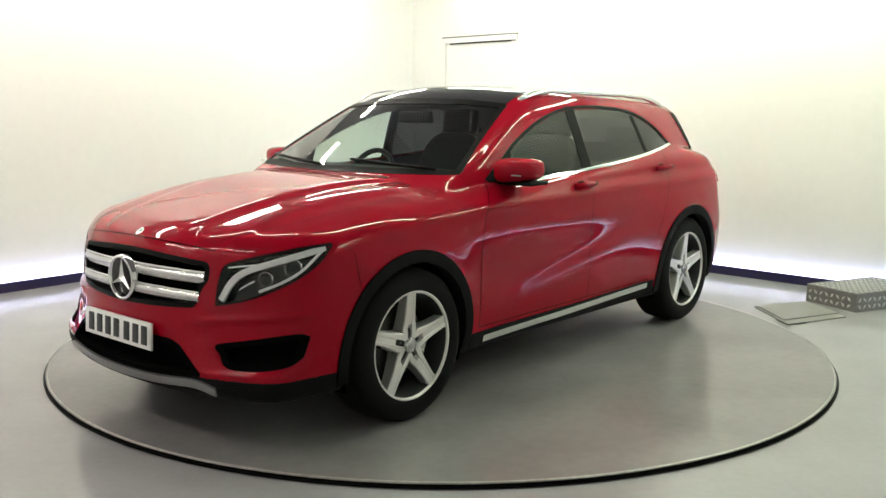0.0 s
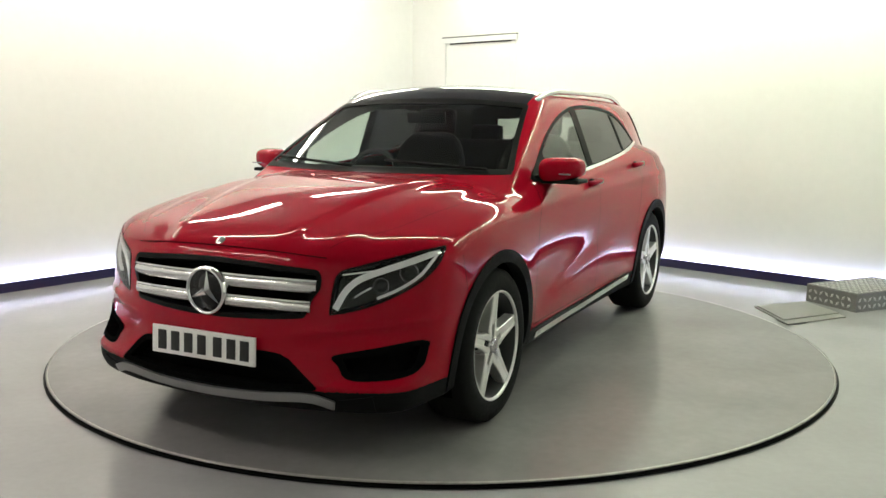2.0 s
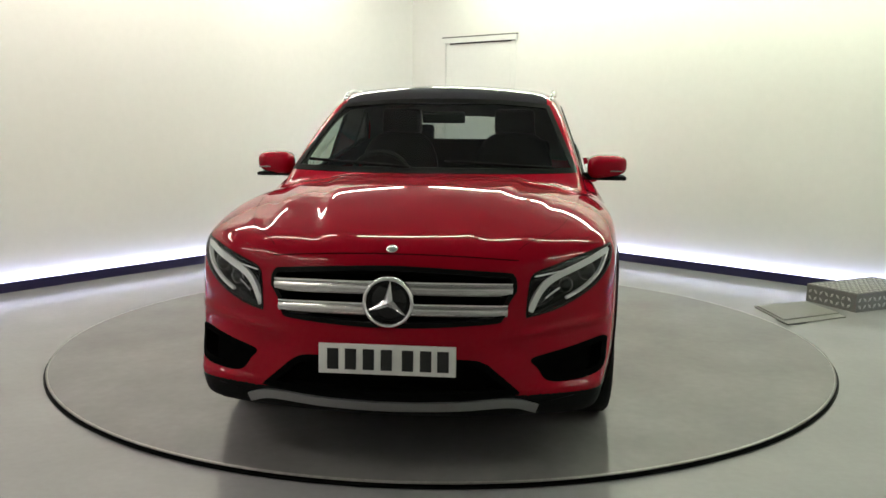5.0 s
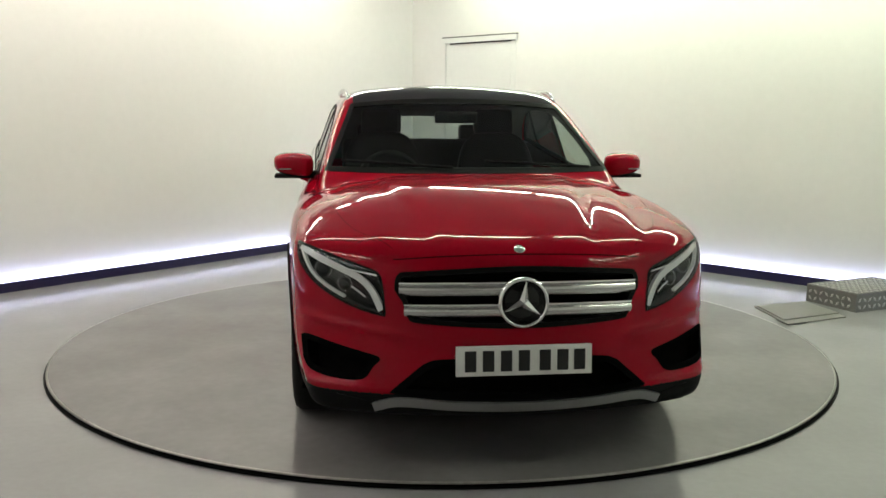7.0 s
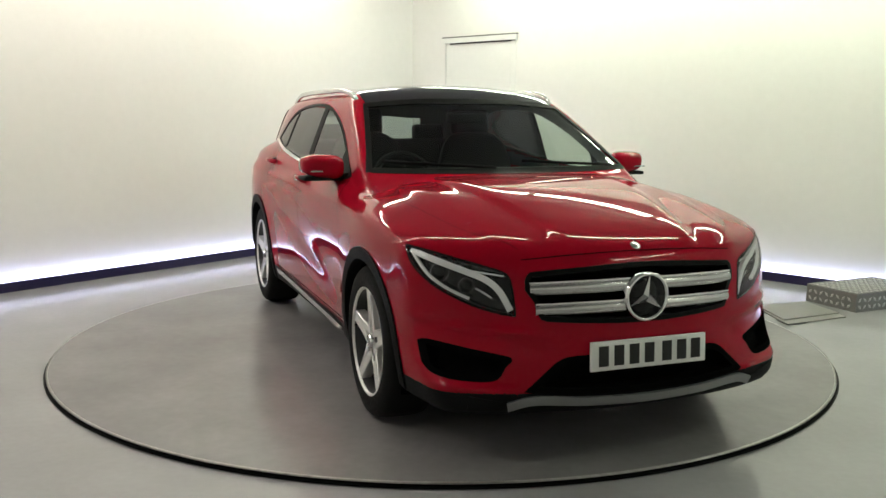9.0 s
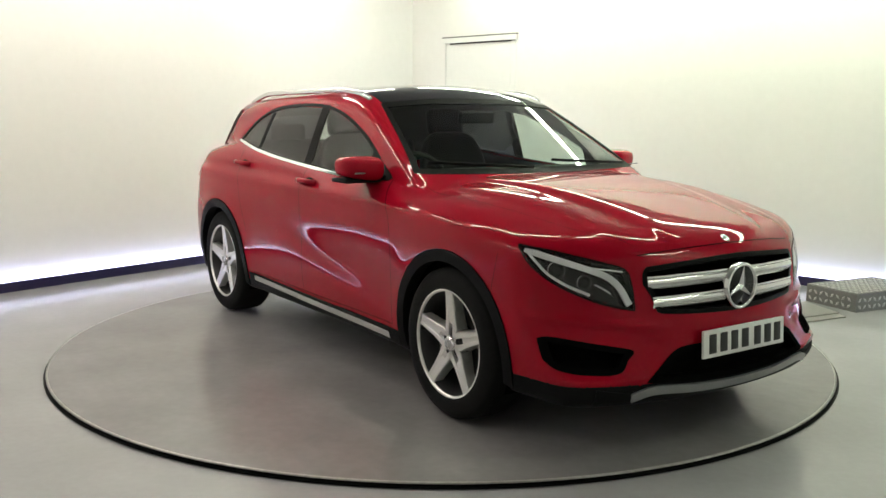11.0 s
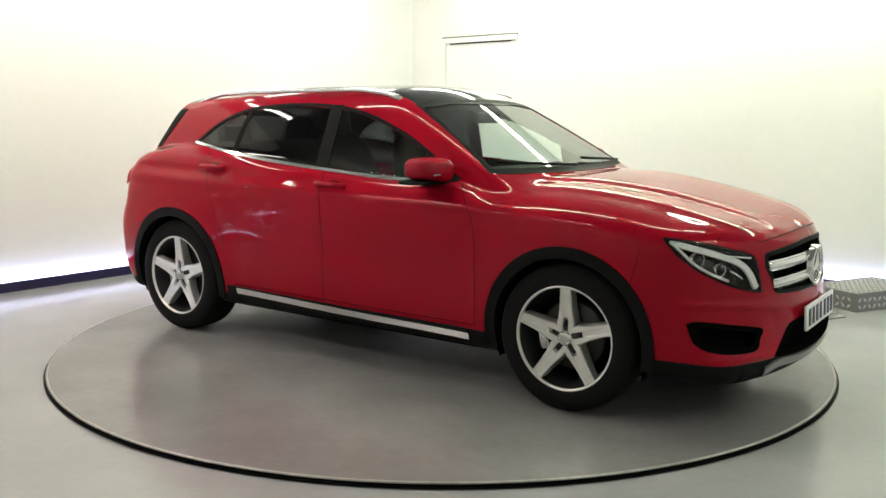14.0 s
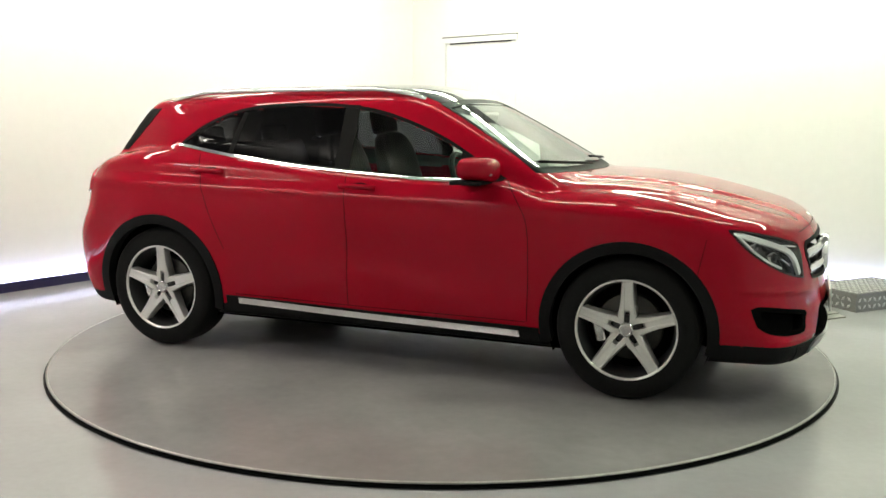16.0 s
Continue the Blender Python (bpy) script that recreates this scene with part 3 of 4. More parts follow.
def build_body(car):
    P, Q = skin_mesh()
    N, _ = skin_normal(P)
    C = P[Q].mean(1)
    NC, _ = skin_normal(C)
    keep = np.ones(len(Q), bool)
    sideish = np.abs(NC[:, 1]) > 0.5
    win = shrink(outline(WIN_LOW, WIN_TOP), 0.012)
    keep &= ~(inside(win, view(90, C)) & sideish & (C[:, 2] > 0.99))
    scr = shrink(outline(SCREEN_LOW, SCREEN_TOP), 0.006)
    fy = np.stack([C[:, 1], C[:, 2]], -1)
    keep &= ~(inside(scr, fy) & (C[:, 0] > 0.05) & (NC[:, 0] > 0.2))
    lamp = shrink(outline(LAMP_LOW, LAMP_TOP), 0.002)
    keep &= ~(inside(lamp, view(45, C)) & (C[:, 0] > 1.2))
    for low, top in ((GRILLE_LOW, GRILLE_TOP), (INTAKE_LOW, INTAKE_TOP)):
        keep &= ~(inside(shrink(outline(low, top), 0.004), fy) & (C[:, 0] > 1.5))
    fog = shrink(outline(FOG_LOW, FOG_TOP), 0.004)
    keep &= ~(inside(fog, view(0, C)) & (C[:, 0] > 1.5))
    rear = shrink(outline(REAR_LOW, REAR_TOP), 0.010)
    keep &= ~(inside(rear, np.stack([-C[:, 1], C[:, 2]], -1)) & (C[:, 0] < -1.3) & (NC[:, 0] < -0.2))
    for c in (WHEEL_X, -WHEEL_X):
        keep &= ~((np.hypot(C[:, 0] - c, C[:, 2] - WHEEL_R) < ARCH_R) & (np.abs(C[:, 1]) > 0.5))
    keep &= ~((C[:, 2] < 0.27) & (NC[:, 2] < -0.8) & (np.abs(C[:, 1]) < 0.6) & (np.abs(C[:, 0]) < 1.7))
    # panels by their place
    x, y, z = C.T
    which = np.full(len(Q), "shell", dtype=object)
    ax = np.abs(y)
    which[(x > 0.95 + 0.0 * ax) & (NC[:, 2] > 0.45) & (ax < 0.70 - 0.05 * (x - 0.9)) & (z > 0.80)] = "bonnet"
    which[(x > 1.62) & (z < 0.80) & (which != "bonnet")] = "front_bumper"
    which[(x < -1.75) & (z < 0.80)] = "rear_bumper"
    side = (ax > 0.5) & (z > 0.30) & (z < 1.5) & sideish
    for s, nm in ((1, "left"), (-1, "right")):
        which[side & (y * s > 0) & (x < 0.86) & (x > -0.14) & (z < 1.40)] = "front_door_" + nm
        which[side & (y * s > 0) & (x <= -0.14) & (x > -1.02 - 0.0 * z) & (z < 1.40) & (np.hypot(x + WHEEL_X, z - WHEEL_R) > 0.45)] = "rear_door_" + nm
        which[side & (y * s > 0) & (x >= 0.86) & (x < 1.62) & (z < 1.02)] = "front_wing_" + nm
    which[(z < np.where(x > 1.6, 0.312, 0.288)) & (which != "bonnet")] = "lower_cladding"
    made = {}
    for nm in sorted(set(which[keep])):
        fs = Q[keep & (which == nm)]
        used = np.unique(fs)
        rem = np.full(len(P), -1)
        rem[used] = np.arange(len(used))
        clean = nm.replace("_left", "").replace("_right", "")
        mat = BLACK_PLASTIC if nm == "lower_cladding" else RED
        made[nm] = raw_part(clean, P[used], rem[fs], mat, car, "", N[used])
    # lining behind the cabin's skin
    lin = keep & (z > 1.0) & (x < 1.02)
    fs = Q[lin]
    used = np.unique(fs)
    rem = np.full(len(P), -1)
    rem[used] = np.arange(len(used))
    raw_part("headliner", P[used] - N[used] * 0.022, rem[fs][:, ::-1], HEADLINER, car, "grey cloth cabin lining", -N[used])
    return made


def build_wheel(side):
    """One wheel with its face towards +y."""
    w = new("wheel")
    tyre = [(0.232, -0.105), (0.245, -0.118), (0.290, -0.122), (0.325, -0.112), (0.340, -0.095), (0.346, -0.060), (0.346, 0.060), (0.340, 0.095), (0.325, 0.112), (0.290, 0.122), (0.262, 0.120), (0.245, 0.116), (0.234, 0.104)]
    part("tyre", lathe_bm(tyre, 64), RUBBER, w, "black rubber tyre")
    barrel = [(0.228, 0.108), (0.222, 0.095), (0.215, 0.06), (0.205, 0.0), (0.205, -0.10), (0.236, -0.106)]
    part("rim", lathe_bm(barrel, 64), ALLOY_DARK, w, "dark grey rim barrel")
    part("rim_lip", lathe_bm([(0.234, 0.104), (0.240, 0.110), (0.241, 0.115), (0.236, 0.117), (0.229, 0.114), (0.227, 0.106)], 64), ALLOY, w, "bright machined rim lip")
    part("brake_disc", lathe_bm([(0.0, 0.02), (0.15, 0.02), (0.158, 0.015), (0.158, -0.01), (0.0, -0.01)], 40), BRAKE, w)
    part("back_plate", lathe_bm([(0.0, -0.02), (0.205, -0.02), (0.205, -0.03), (0.0, -0.03)], 40), DARK, w)
    part("caliper", box_bm(0.05, 0.05, 0.10, pose(-0.135 * side, 0.03, -0.03, 0, -15 * side, 0), 0.012), SILVER, w, "silver brake caliper")
    for k in range(5):
        a = TAU * k / 5 + TAU / 4
        rot = Matrix.Rotation(-a, 4, "Y")
        bm = bmesh.new()
        # sections along the arm: radius, half width at face, half width at back, face height, back height
        secs = [(0.028, 0.030, 0.036, 0.096, 0.03, 0.003), (0.044, 0.040, 0.044, 0.096, 0.03, 0.030), (0.070, 0.043, 0.046, 0.096, 0.035, 0.032), (0.090, 0.038, 0.042, 0.097, 0.04, 0.004), (0.115, 0.034, 0.040, 0.099, 0.045, 0.002), (0.16, 0.030, 0.036, 0.103, 0.055, 0.002), (0.21, 0.028, 0.034, 0.107, 0.065, 0.002), (0.232, 0.030, 0.036, 0.108, 0.07, 0.002)]
        rings = []
        for r, wf, wb, hf, hb, dip in secs:
            ring = []
            for off, h in ((-wb, hb), (-wf, hf - 0.005), (-wf * 0.88, hf), (-0.014, hf), (-0.011, hf - dip), (0.011, hf - dip), (0.014, hf), (wf * 0.88, hf), (wf, hf - 0.005), (wb, hb)):
                ring.append(bm.verts.new(rot @ Vector((r, h, off))))
            rings.append(ring)
        for A, B in zip(rings, rings[1:]):
            for i in range(10):
                bm.faces.new((A[i], A[(i + 1) % 10], B[(i + 1) % 10], B[i]))
        bm.faces.new(rings[0])
        bm.faces.new(rings[-1][::-1])
        bmesh.ops.recalc_face_normals(bm, faces=bm.faces[:])
        part("spoke", bm, ALLOY, w, "machined silver spoke", False)
        m = rot @ Matrix.Translation((0.056, 0, 0))
        part("slot", box_bm(0.036, 0.006, 0.021, rot @ Matrix.Translation((0.062, 0.072, 0)), 0.002), DARK, w)
        part("bolt", lathe_bm([(0.0, 0.086), (0.007, 0.086), (0.0085, 0.082), (0.0085, 0.06)], 12, m), ALLOY_DARK, w)
    part("hub", lathe_bm([(0.0, 0.086), (0.05, 0.086), (0.07, 0.082), (0.078, 0.06), (0.078, 0.0)], 40), ALLOY_DARK, w)
    part("hub_cap", lathe_bm([(0.0, 0.107), (0.020, 0.107), (0.030, 0.105), (0.034, 0.100), (0.035, 0.085)], 32), SILVER, w, "silver centre cap")
    part("cap_ring", lathe_bm([(0.023, 0.1065), (0.0245, 0.109), (0.028, 0.108), (0.030, 0.1052)], 32), CHROME, w)
    part("valve", box_bm(0.008, 0.03, 0.008, pose(0.2, 0.1, 0.03), 0.002), SATIN_BLACK, w)
    for ob in w.children:
        if not ob.name.startswith("tyre"):
            ob.data.transform(Matrix.Diagonal((1.03, 1, 1.03, 1)))
    return w


def build_car():
    car = new("car")
    made = build_body(car)
    # glazing: panes, seals and pillars
    wp = outline(WIN_LOW, WIN_TOP)
    sp = outline(SCREEN_LOW, SCREEN_TOP)
    lp = outline(LAMP_LOW, LAMP_TOP)
    part_low, part_top = round_path(WIN_LOW, 12), round_path(WIN_TOP, 12)

    def cut(u0, u1):
        g = np.linspace(u0, u1, 14)
        return (np.stack([g, np.interp(g, part_low[:, 0], part_low[:, 1])], -1), np.stack([g, np.interp(g, part_top[:, 0], part_top[:, 1])], -1))

    for flip in (False, True):
        hand = "right" if flip else "left"
        front_door, rear_door = made["front_door_" + hand], made["rear_door_" + hand]
        lo, up = cut(-0.67, 0.17)
        panel("front_door_glass", 90, lo, up, SIDE_GLASS, front_door, 16, 8, -0.001, 0, flip, "clear grey-tinted door glass", False)
        lo, up = cut(0.17, 0.93)
        panel("rear_door_glass", 90, lo, up, PRIVACY, rear_door, 16, 8, -0.001, 0, flip, "dark privacy glass", False)
        lo, up = cut(0.93, 1.265)
        panel("quarter_glass", 90, lo, up, PRIVACY, car, 10, 8, -0.001, 0, flip, "dark privacy glass", False)
        frame_ring("window_seal", 90, wp, -0.003, 0.014, SATIN_BLACK, car, 0.003, 0.008, flip, "black window seal")
        ribbon("chrome_waist_strip", 90, [(-0.62, 1.013), (-0.3, 1.013), (0.0, 1.029), (0.5, 1.066), (0.9, 1.107), (1.275, 1.162)], 0.015, CHROME, car, 0.007, 0.008, flip, "bright chrome waist strip", 40)
        ribbon("door_pillar", 90, [(0.20, 1.045), (0.19, 1.24), (0.185, 1.40)], 0.085, SATIN_BLACK, car, 0.002, 0.006, flip, "black door pillar", 12, inner=-0.05)
        ribbon("quarter_pillar", 90, [(0.93, 1.115), (0.90, 1.25), (0.865, 1.36)], 0.032, SATIN_BLACK, car, 0.002, 0.006, flip, "", 12)
        panel("mirror_triangle", 90, [(-0.715, 1.036), (-0.46, 1.026)], [(-0.70, 1.046), (-0.46, 1.172)], SATIN_BLACK, car, 8, 6, 0.002, 0.005, flip, "black mirror mount", False)
        # arch cladding
        for c in (WHEEL_X, -WHEEL_X):
            ang = np.linspace(radians(-14), radians(194), 61)
            A = np.stack([-c + 0.374 * np.cos(ang), WHEEL_R + 0.374 * np.sin(ang)], -1)
            B = np.stack([-c + 0.428 * np.cos(ang), WHEEL_R + 0.428 * np.sin(ang)], -1)
            panel("arch_cladding", 90, B, A, BLACK_PLASTIC, car, 60, 4, 0.008, 0.06, flip, "black plastic wheel arch cladding", False)
            s = -1 if flip else 1
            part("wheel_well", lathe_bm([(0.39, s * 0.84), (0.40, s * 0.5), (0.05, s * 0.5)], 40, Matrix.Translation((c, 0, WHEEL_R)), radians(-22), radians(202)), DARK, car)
        # sill
        panel("sill_cladding", 90, [(-0.92, 0.245), (0, 0.245), (0.90, 0.245)], [(-0.92, 0.312), (0, 0.316), (0.90, 0.336)], BLACK_PLASTIC, car, 24, 5, 0.006, 0.02, flip, "black plastic sill", False)
        ribbon("sill_trim", 90, [(-0.82, 0.260), (0, 0.272), (0.82, 0.296)], 0.034, CHROME, car, 0.014, 0.012, flip, "bright silver sill trim", 24)
        # shut lines
        for nm, path in (("door_gap", [(-0.855, 0.34), (-0.86, 0.6), (-0.84, 0.85), (-0.72, 1.03)]), ("door_gap", [(0.14, 0.34), (0.14, 0.7), (0.165, 1.05)]), ("door_gap", [(0.90, 0.60), (0.985, 0.78), (1.06, 0.98), (1.10, 1.12)]), ("door_gap", [(-0.85, 0.335), (0.0, 0.335), (0.84, 0.345)])):
            ribbon(nm, 90, path, 0.0035, DARK, car, 0.0012, 0.0, flip, "", 24)
        ribbon("bonnet_gap", "top", [(2.06, 0.48), (1.85, 0.63), (1.5, 0.71), (1.2, 0.735), (0.98, 0.735)], 0.0014, DARK, car, 0.0012, 0.0, flip, "", 30)
        ribbon("bumper_gap", 90, [(-1.66, 0.60), (-1.68, 0.70), (-1.70, 0.80)], 0.0025, DARK, car, 0.0012, 0.0, flip, "", 12)
        # headlamp
        lamp = panel("headlamp", 45, LAMP_LOW, LAMP_TOP, GLOSS_BLACK, car, 26, 10, -0.055, 0, flip, "headlamp with clear cover and bright light guide")
        frame_ring("lamp_wall", 45, lp, 0.0, 0.004, SATIN_BLACK, lamp, 0.001, 0.06, flip)
        frame_ring("lamp_seal", 45, lp, -0.003, 0.006, SATIN_BLACK, lamp, 0.0015, 0.004, flip)
        panel("cover", 45, LAMP_LOW, LAMP_TOP, CLEAR, lamp, 26, 10, 0.002, 0, flip, "clear lamp cover")
        ribbon("light_guide", 45, [(-1.118, 0.618), (-1.075, 0.690), (-1.02, 0.734), (-0.93, 0.766), (-0.80, 0.804), (-0.695, 0.834)], 0.024, GUIDE, lamp, -0.006, 0.016, flip, "thick bright light guide", 40, inner=-0.012)
        ribbon("brow_line", 45, [(-1.085, 0.750), (-1.03, 0.757), (-0.97, 0.764)], 0.006, GUIDE, lamp, -0.004, 0.010, flip, "thin bright upper line", 16, inner=-0.003)
        ribbon("lower_guide", 45, [(-0.96, 0.656), (-0.87, 0.692), (-0.79, 0.738), (-0.735, 0.790), (-0.70, 0.826)], 0.011, GUIDE, lamp, -0.006, 0.014, flip, "slim bright lower light guide", 34, inner=-0.002)
        ribbon("inner_blade", 45, [(-1.045, 0.660), (-1.01, 0.682), (-0.98, 0.697)], 0.007, CHROME, lamp, -0.02, 0.014, flip, "slim bright blade", 16)
        for k in range(7):
            f = k / 6
            ribbon("indicator_cell", 45, [(-1.03 + 0.26 * f, 0.766 + 0.055 * f), (-1.005 + 0.26 * f, 0.772 + 0.055 * f)], 0.011, REFLECTOR, lamp, -0.012, 0.012, flip, "small smoked indicator cell", 4, smooth_edge=False)
        for u, z, r in ((-0.945, 0.702, 0.028), (-0.835, 0.748, 0.034)):
            c = meet(45, [(u, z)])[0]
            c = np.array([c[0] - 0.035, c[1] - 0.02, c[2]]) * (1, -1 if flip else 1, 1)
            m = Matrix.Translation(c) @ pose(0, 0, 0, 0, 0, -(90 - 25) if not flip else -(90 + 25))
            part("projector", lathe_bm([(0.0, r * 0.75), (r * 0.5, r * 0.62), (r * 0.8, r * 0.35), (r * 0.95, 0.0)], 24, m), GLOSS_BLACK, lamp, "dark glass projector lens")
            part("bezel", lathe_bm([(r * 0.97, 0.0), (r * 1.03, r * 0.2), (r * 1.09, r * 0.18), (r * 1.12, -0.02)], 24, m), CHROME, lamp)
        # fog vent
        vent = panel("bumper_vent", 0, FOG_LOW, FOG_TOP, DARK, car, 20, 8, -0.05, 0, flip, "black bumper side vent")
        frame_ring("vent_frame", 0, outline(FOG_LOW, FOG_TOP), -0.003, 0.020, DARK, vent, 0.002, 0.055, flip)
        # handles
        for door, u, z in ((front_door, 0.085, 0.975), (rear_door, 1.02, 1.032)):
            c = meet(90, [(u, z)])[0]
            s = -1 if flip else 1
            bar = tube_bm([(c[0] + 0.10, s * (c[1] + 0.004), z - 0.004), (c[0] + 0.085, s * (c[1] + 0.026), z), (c[0] + 0.04, s * (c[1] + 0.036), z + 0.003), (c[0] - 0.04, s * (c[1] + 0.036), z + 0.004), (c[0] - 0.085, s * (c[1] + 0.026), z + 0.003), (c[0] - 0.10, s * (c[1] + 0.004), z)], 0.014, 10, None, 1.1)
            bmesh.ops.recalc_face_normals(bar, faces=bar.faces[:])
            part("door_handle", bar, RED, door, "body-coloured door handle")
            # black disc on the skin stands for the shade behind the handle
            part("handle_recess", lathe_bm([(0.0, 0.003), (0.03, 0.003), (0.035, -0.003)], 20, Matrix.Translation((c[0] + 0.02, s * (c[1] + 0.0), z)) @ Matrix.Diagonal((1.5, s, 0.62, 1))), DARK, door)
        # mirror
        s = -1 if flip else 1
        mir = part("door_mirror", mirror_shell(s), RED, car, "red door mirror")
        part("mirror_arm", box_bm(0.09, 0.16, 0.035, pose(0.60, s * 0.80, 1.035, 0, 0, s * 8), 0.012), BLACK_PLASTIC, mir)
        part("mirror_base", box_bm(0.16, 0.20, 0.02, pose(0.57, s * 0.90, 1.025, 0, 0, 0), 0.008), BLACK_PLASTIC, mir, "black mirror underside")
        part("indicator", box_bm(0.008, 0.13, 0.006, pose(0.679, s * 0.91, 1.066, 0, 0, -s * 12), 0.002), DULL_SILVER, mir)
        # roof rail
        rx = np.linspace(0.20, -1.42, 34)
        rt = (0.20 - rx) / 1.62
        rp = meet_top(np.stack([rx, 0.600 + 0.030 * np.sin(np.pi * rt)], -1))
        lift = 0.036 * np.minimum(1, 6 * np.minimum(rt, 1 - rt)) ** 0.7 - 0.004
        rb = tube_bm([(p[0], s * p[1], p[2] + q) for p, q in zip(rp, lift)], 0.013, 10, None, 1.2)
        bmesh.ops.recalc_face_normals(rb, faces=rb.faces[:])
        part("roof_rail", rb, SILVER, car, "brushed aluminium roof rail")
        # wiper
        wy = 0.62 if flip else -0.1
        wp2 = meet(0, [(wy - k * 0.11, 1.080 + 0.006 * k) for k in range(6)]) + (0.012, 0, 0.012)
        wb = tube_bm(wp2, 0.008, 6)
        part("wiper", wb, SATIN_BLACK, car, "black wiper")
    frame_ring("windscreen_border", 0, sp, -0.003, 0.021, SATIN_BLACK, car, 0.002, 0.006, False, "black printed windscreen border")
    panel("windscreen", 0, SCREEN_LOW, SCREEN_TOP, WINDSCREEN, car, 30, 14, -0.002, 0, False, "raked clear windscreen")
    panel("roof_panel", "top", [(0.285, -0.575), (0.345, -0.3), (0.365, 0.0), (0.345, 0.3), (0.285, 0.575)], [(-1.55, -0.53), (-1.56, 0.0), (-1.55, 0.53)], ROOF_GLASS, car, 30, 30, 0.002, 0.006, False, "black glass panoramic roof")
    ribbon("bonnet_gap", 0, [(-0.48, 0.808), (-0.25, 0.826), (0.0, 0.832), (0.25, 0.826), (0.48, 0.808)], 0.0035, DARK, car, 0.0012, 0.0, False, "", 30)
    # grille
    gp = outline(GRILLE_LOW, GRILLE_TOP)
    grille = panel("grille", 0, GRILLE_LOW, GRILLE_TOP, DARK, car, 30, 10, -0.06, 0, False, "dark radiator grille with two silver louvres")
    frame_ring("grille_frame", 0, gp, -0.003, 0.016, SATIN_BLACK, grille, 0.004, 0.065)
    for z, w in ((0.712, 0.460), (0.632, 0.442)):
        for s in (-1, 1):
            lv = panel("louvre", 0, [(0.06, z - 0.024), (w * 0.6, z - 0.028), (w, z - 0.034)], [(0.06, z + 0.024), (w * 0.6, z + 0.021), (w, z + 0.015)], SILVER, grille, 20, 8, -0.004, 0.03, s < 0, "satin silver louvre", False, 0.014)
            ribbon("louvre_edge", 0, [(0.06, z + 0.018), (w * 0.6, z + 0.015), (w, z + 0.009)], 0.006, CHROME, lv, 0.008, 0.010, s < 0, "", 20)
    face = Matrix.Translation((2.205, 0, 0.662)) @ pose(0, 0, 0, 0, -6, -90)
    em = part("round_emblem", lathe_bm([(0.0, 0.018), (0.085, 0.018), (0.090, 0.0)], 48, face), GLOSS_BLACK, grille, "round chrome-ringed emblem")
    part("emblem_ring", lathe_bm([(0.082, 0.015), (0.084, 0.028), (0.090, 0.031), (0.097, 0.026), (0.098, 0.0)], 48, face), CHROME, em)
    for k in range(3):
        a = TAU * k / 3 + TAU / 4
        bm = bmesh.new()
        tip, l, r, o = [face @ Vector((d * math.cos(b), h, d * math.sin(b))) for d, b, h in ((0.086, a, 0.024), (0.018, a + TAU / 6, 0.020), (0.018, a - TAU / 6, 0.020), (0.0, a, 0.034))]
        vs = [bm.verts.new(p) for p in (tip, l, r, o)]
        for f in ((0, 1, 3), (0, 3, 2), (1, 2, 3), (0, 2, 1)):
            bm.faces.new([vs[i] for i in f])
        bmesh.ops.recalc_face_normals(bm, faces=bm.faces[:])
        part("emblem_arm", bm, CHROME, em, "", False)
    # lower intake, plate, chin
    intake = panel("lower_intake", 0, INTAKE_LOW, INTAKE_TOP, DARK, car, 26, 8, -0.05, 0, False, "black lower air intake")
    frame_ring("intake_frame", 0, outline(INTAKE_LOW, INTAKE_TOP), -0.003, 0.022, DARK, intake, 0.002, 0.055)
    ribbon("chin_trim", 0, [(-0.56, 0.262), (-0.46, 0.288), (-0.25, 0.276), (0.0, 0.270), (0.25, 0.276), (0.46, 0.288), (0.56, 0.262)], 0.034, DULL_SILVER, car, 0.012, 0.02, False, "dull silver skid trim", 50, inner=-0.020)
    panel("bumper_lip", 0, [(-0.70, 0.228), (-0.5, 0.228), (0, 0.228), (0.5, 0.228), (0.70, 0.228)], [(-0.70, 0.300), (-0.55, 0.275), (0, 0.262), (0.55, 0.275), (0.70, 0.300)], BLACK_PLASTIC, car, 40, 4, 0.004, 0.01, False, "black lower bumper lip", False)
    plate = part("number_plate", box_bm(0.012, 0.52, 0.114, pose(2.254, 0, 0.449, 0, -3, 0), 0.003), PLATE_WHITE, car, "white number plate with dark bars")
    ys = [-0.205, -0.137, -0.069, -0.001, 0.079, 0.147, 0.212]
    for yy in ys:
        part("plate_bar", box_bm(0.004, 0.043, 0.079, pose(2.2605, yy, 0.449, 0, -3, 0), 0.001), INK, plate)
    c = meet(0, [(0.0, 0.852)])[0]
    part("bonnet_badge", lathe_bm([(0.0, 0.005), (0.018, 0.004), (0.022, 0.0)], 24, Matrix.Translation(c) @ pose(0, 0, 0, 55, 0, -90)), SILVER, car, "small round silver badge")
    # tail lamps
    for flip in (False, True):
        panel("rear_deflector", 90, [(1.475, 1.372), (1.545, 1.28), (1.68, 1.13)], [(1.58, 1.368), (1.64, 1.28), (1.75, 1.13)], SATIN_BLACK, car, 14, 4, 0.004, 0.006, flip, "gloss black rear screen deflector", False)
        panel("tail_lamp", 120, [(1.19, 0.900), (1.30, 0.868), (1.42, 0.872), (1.56, 0.90)], [(1.21, 0.965), (1.32, 1.010), (1.44, 1.035), (1.57, 1.03)], LAMP_RED, car, 14, 6, 0.012, 0.015, flip, "red tail lamp")
    panel("rear_screen", 180, REAR_LOW, REAR_TOP, REAR_GLASS, car, 20, 8, -0.001, 0, False, "tinted rear screen")
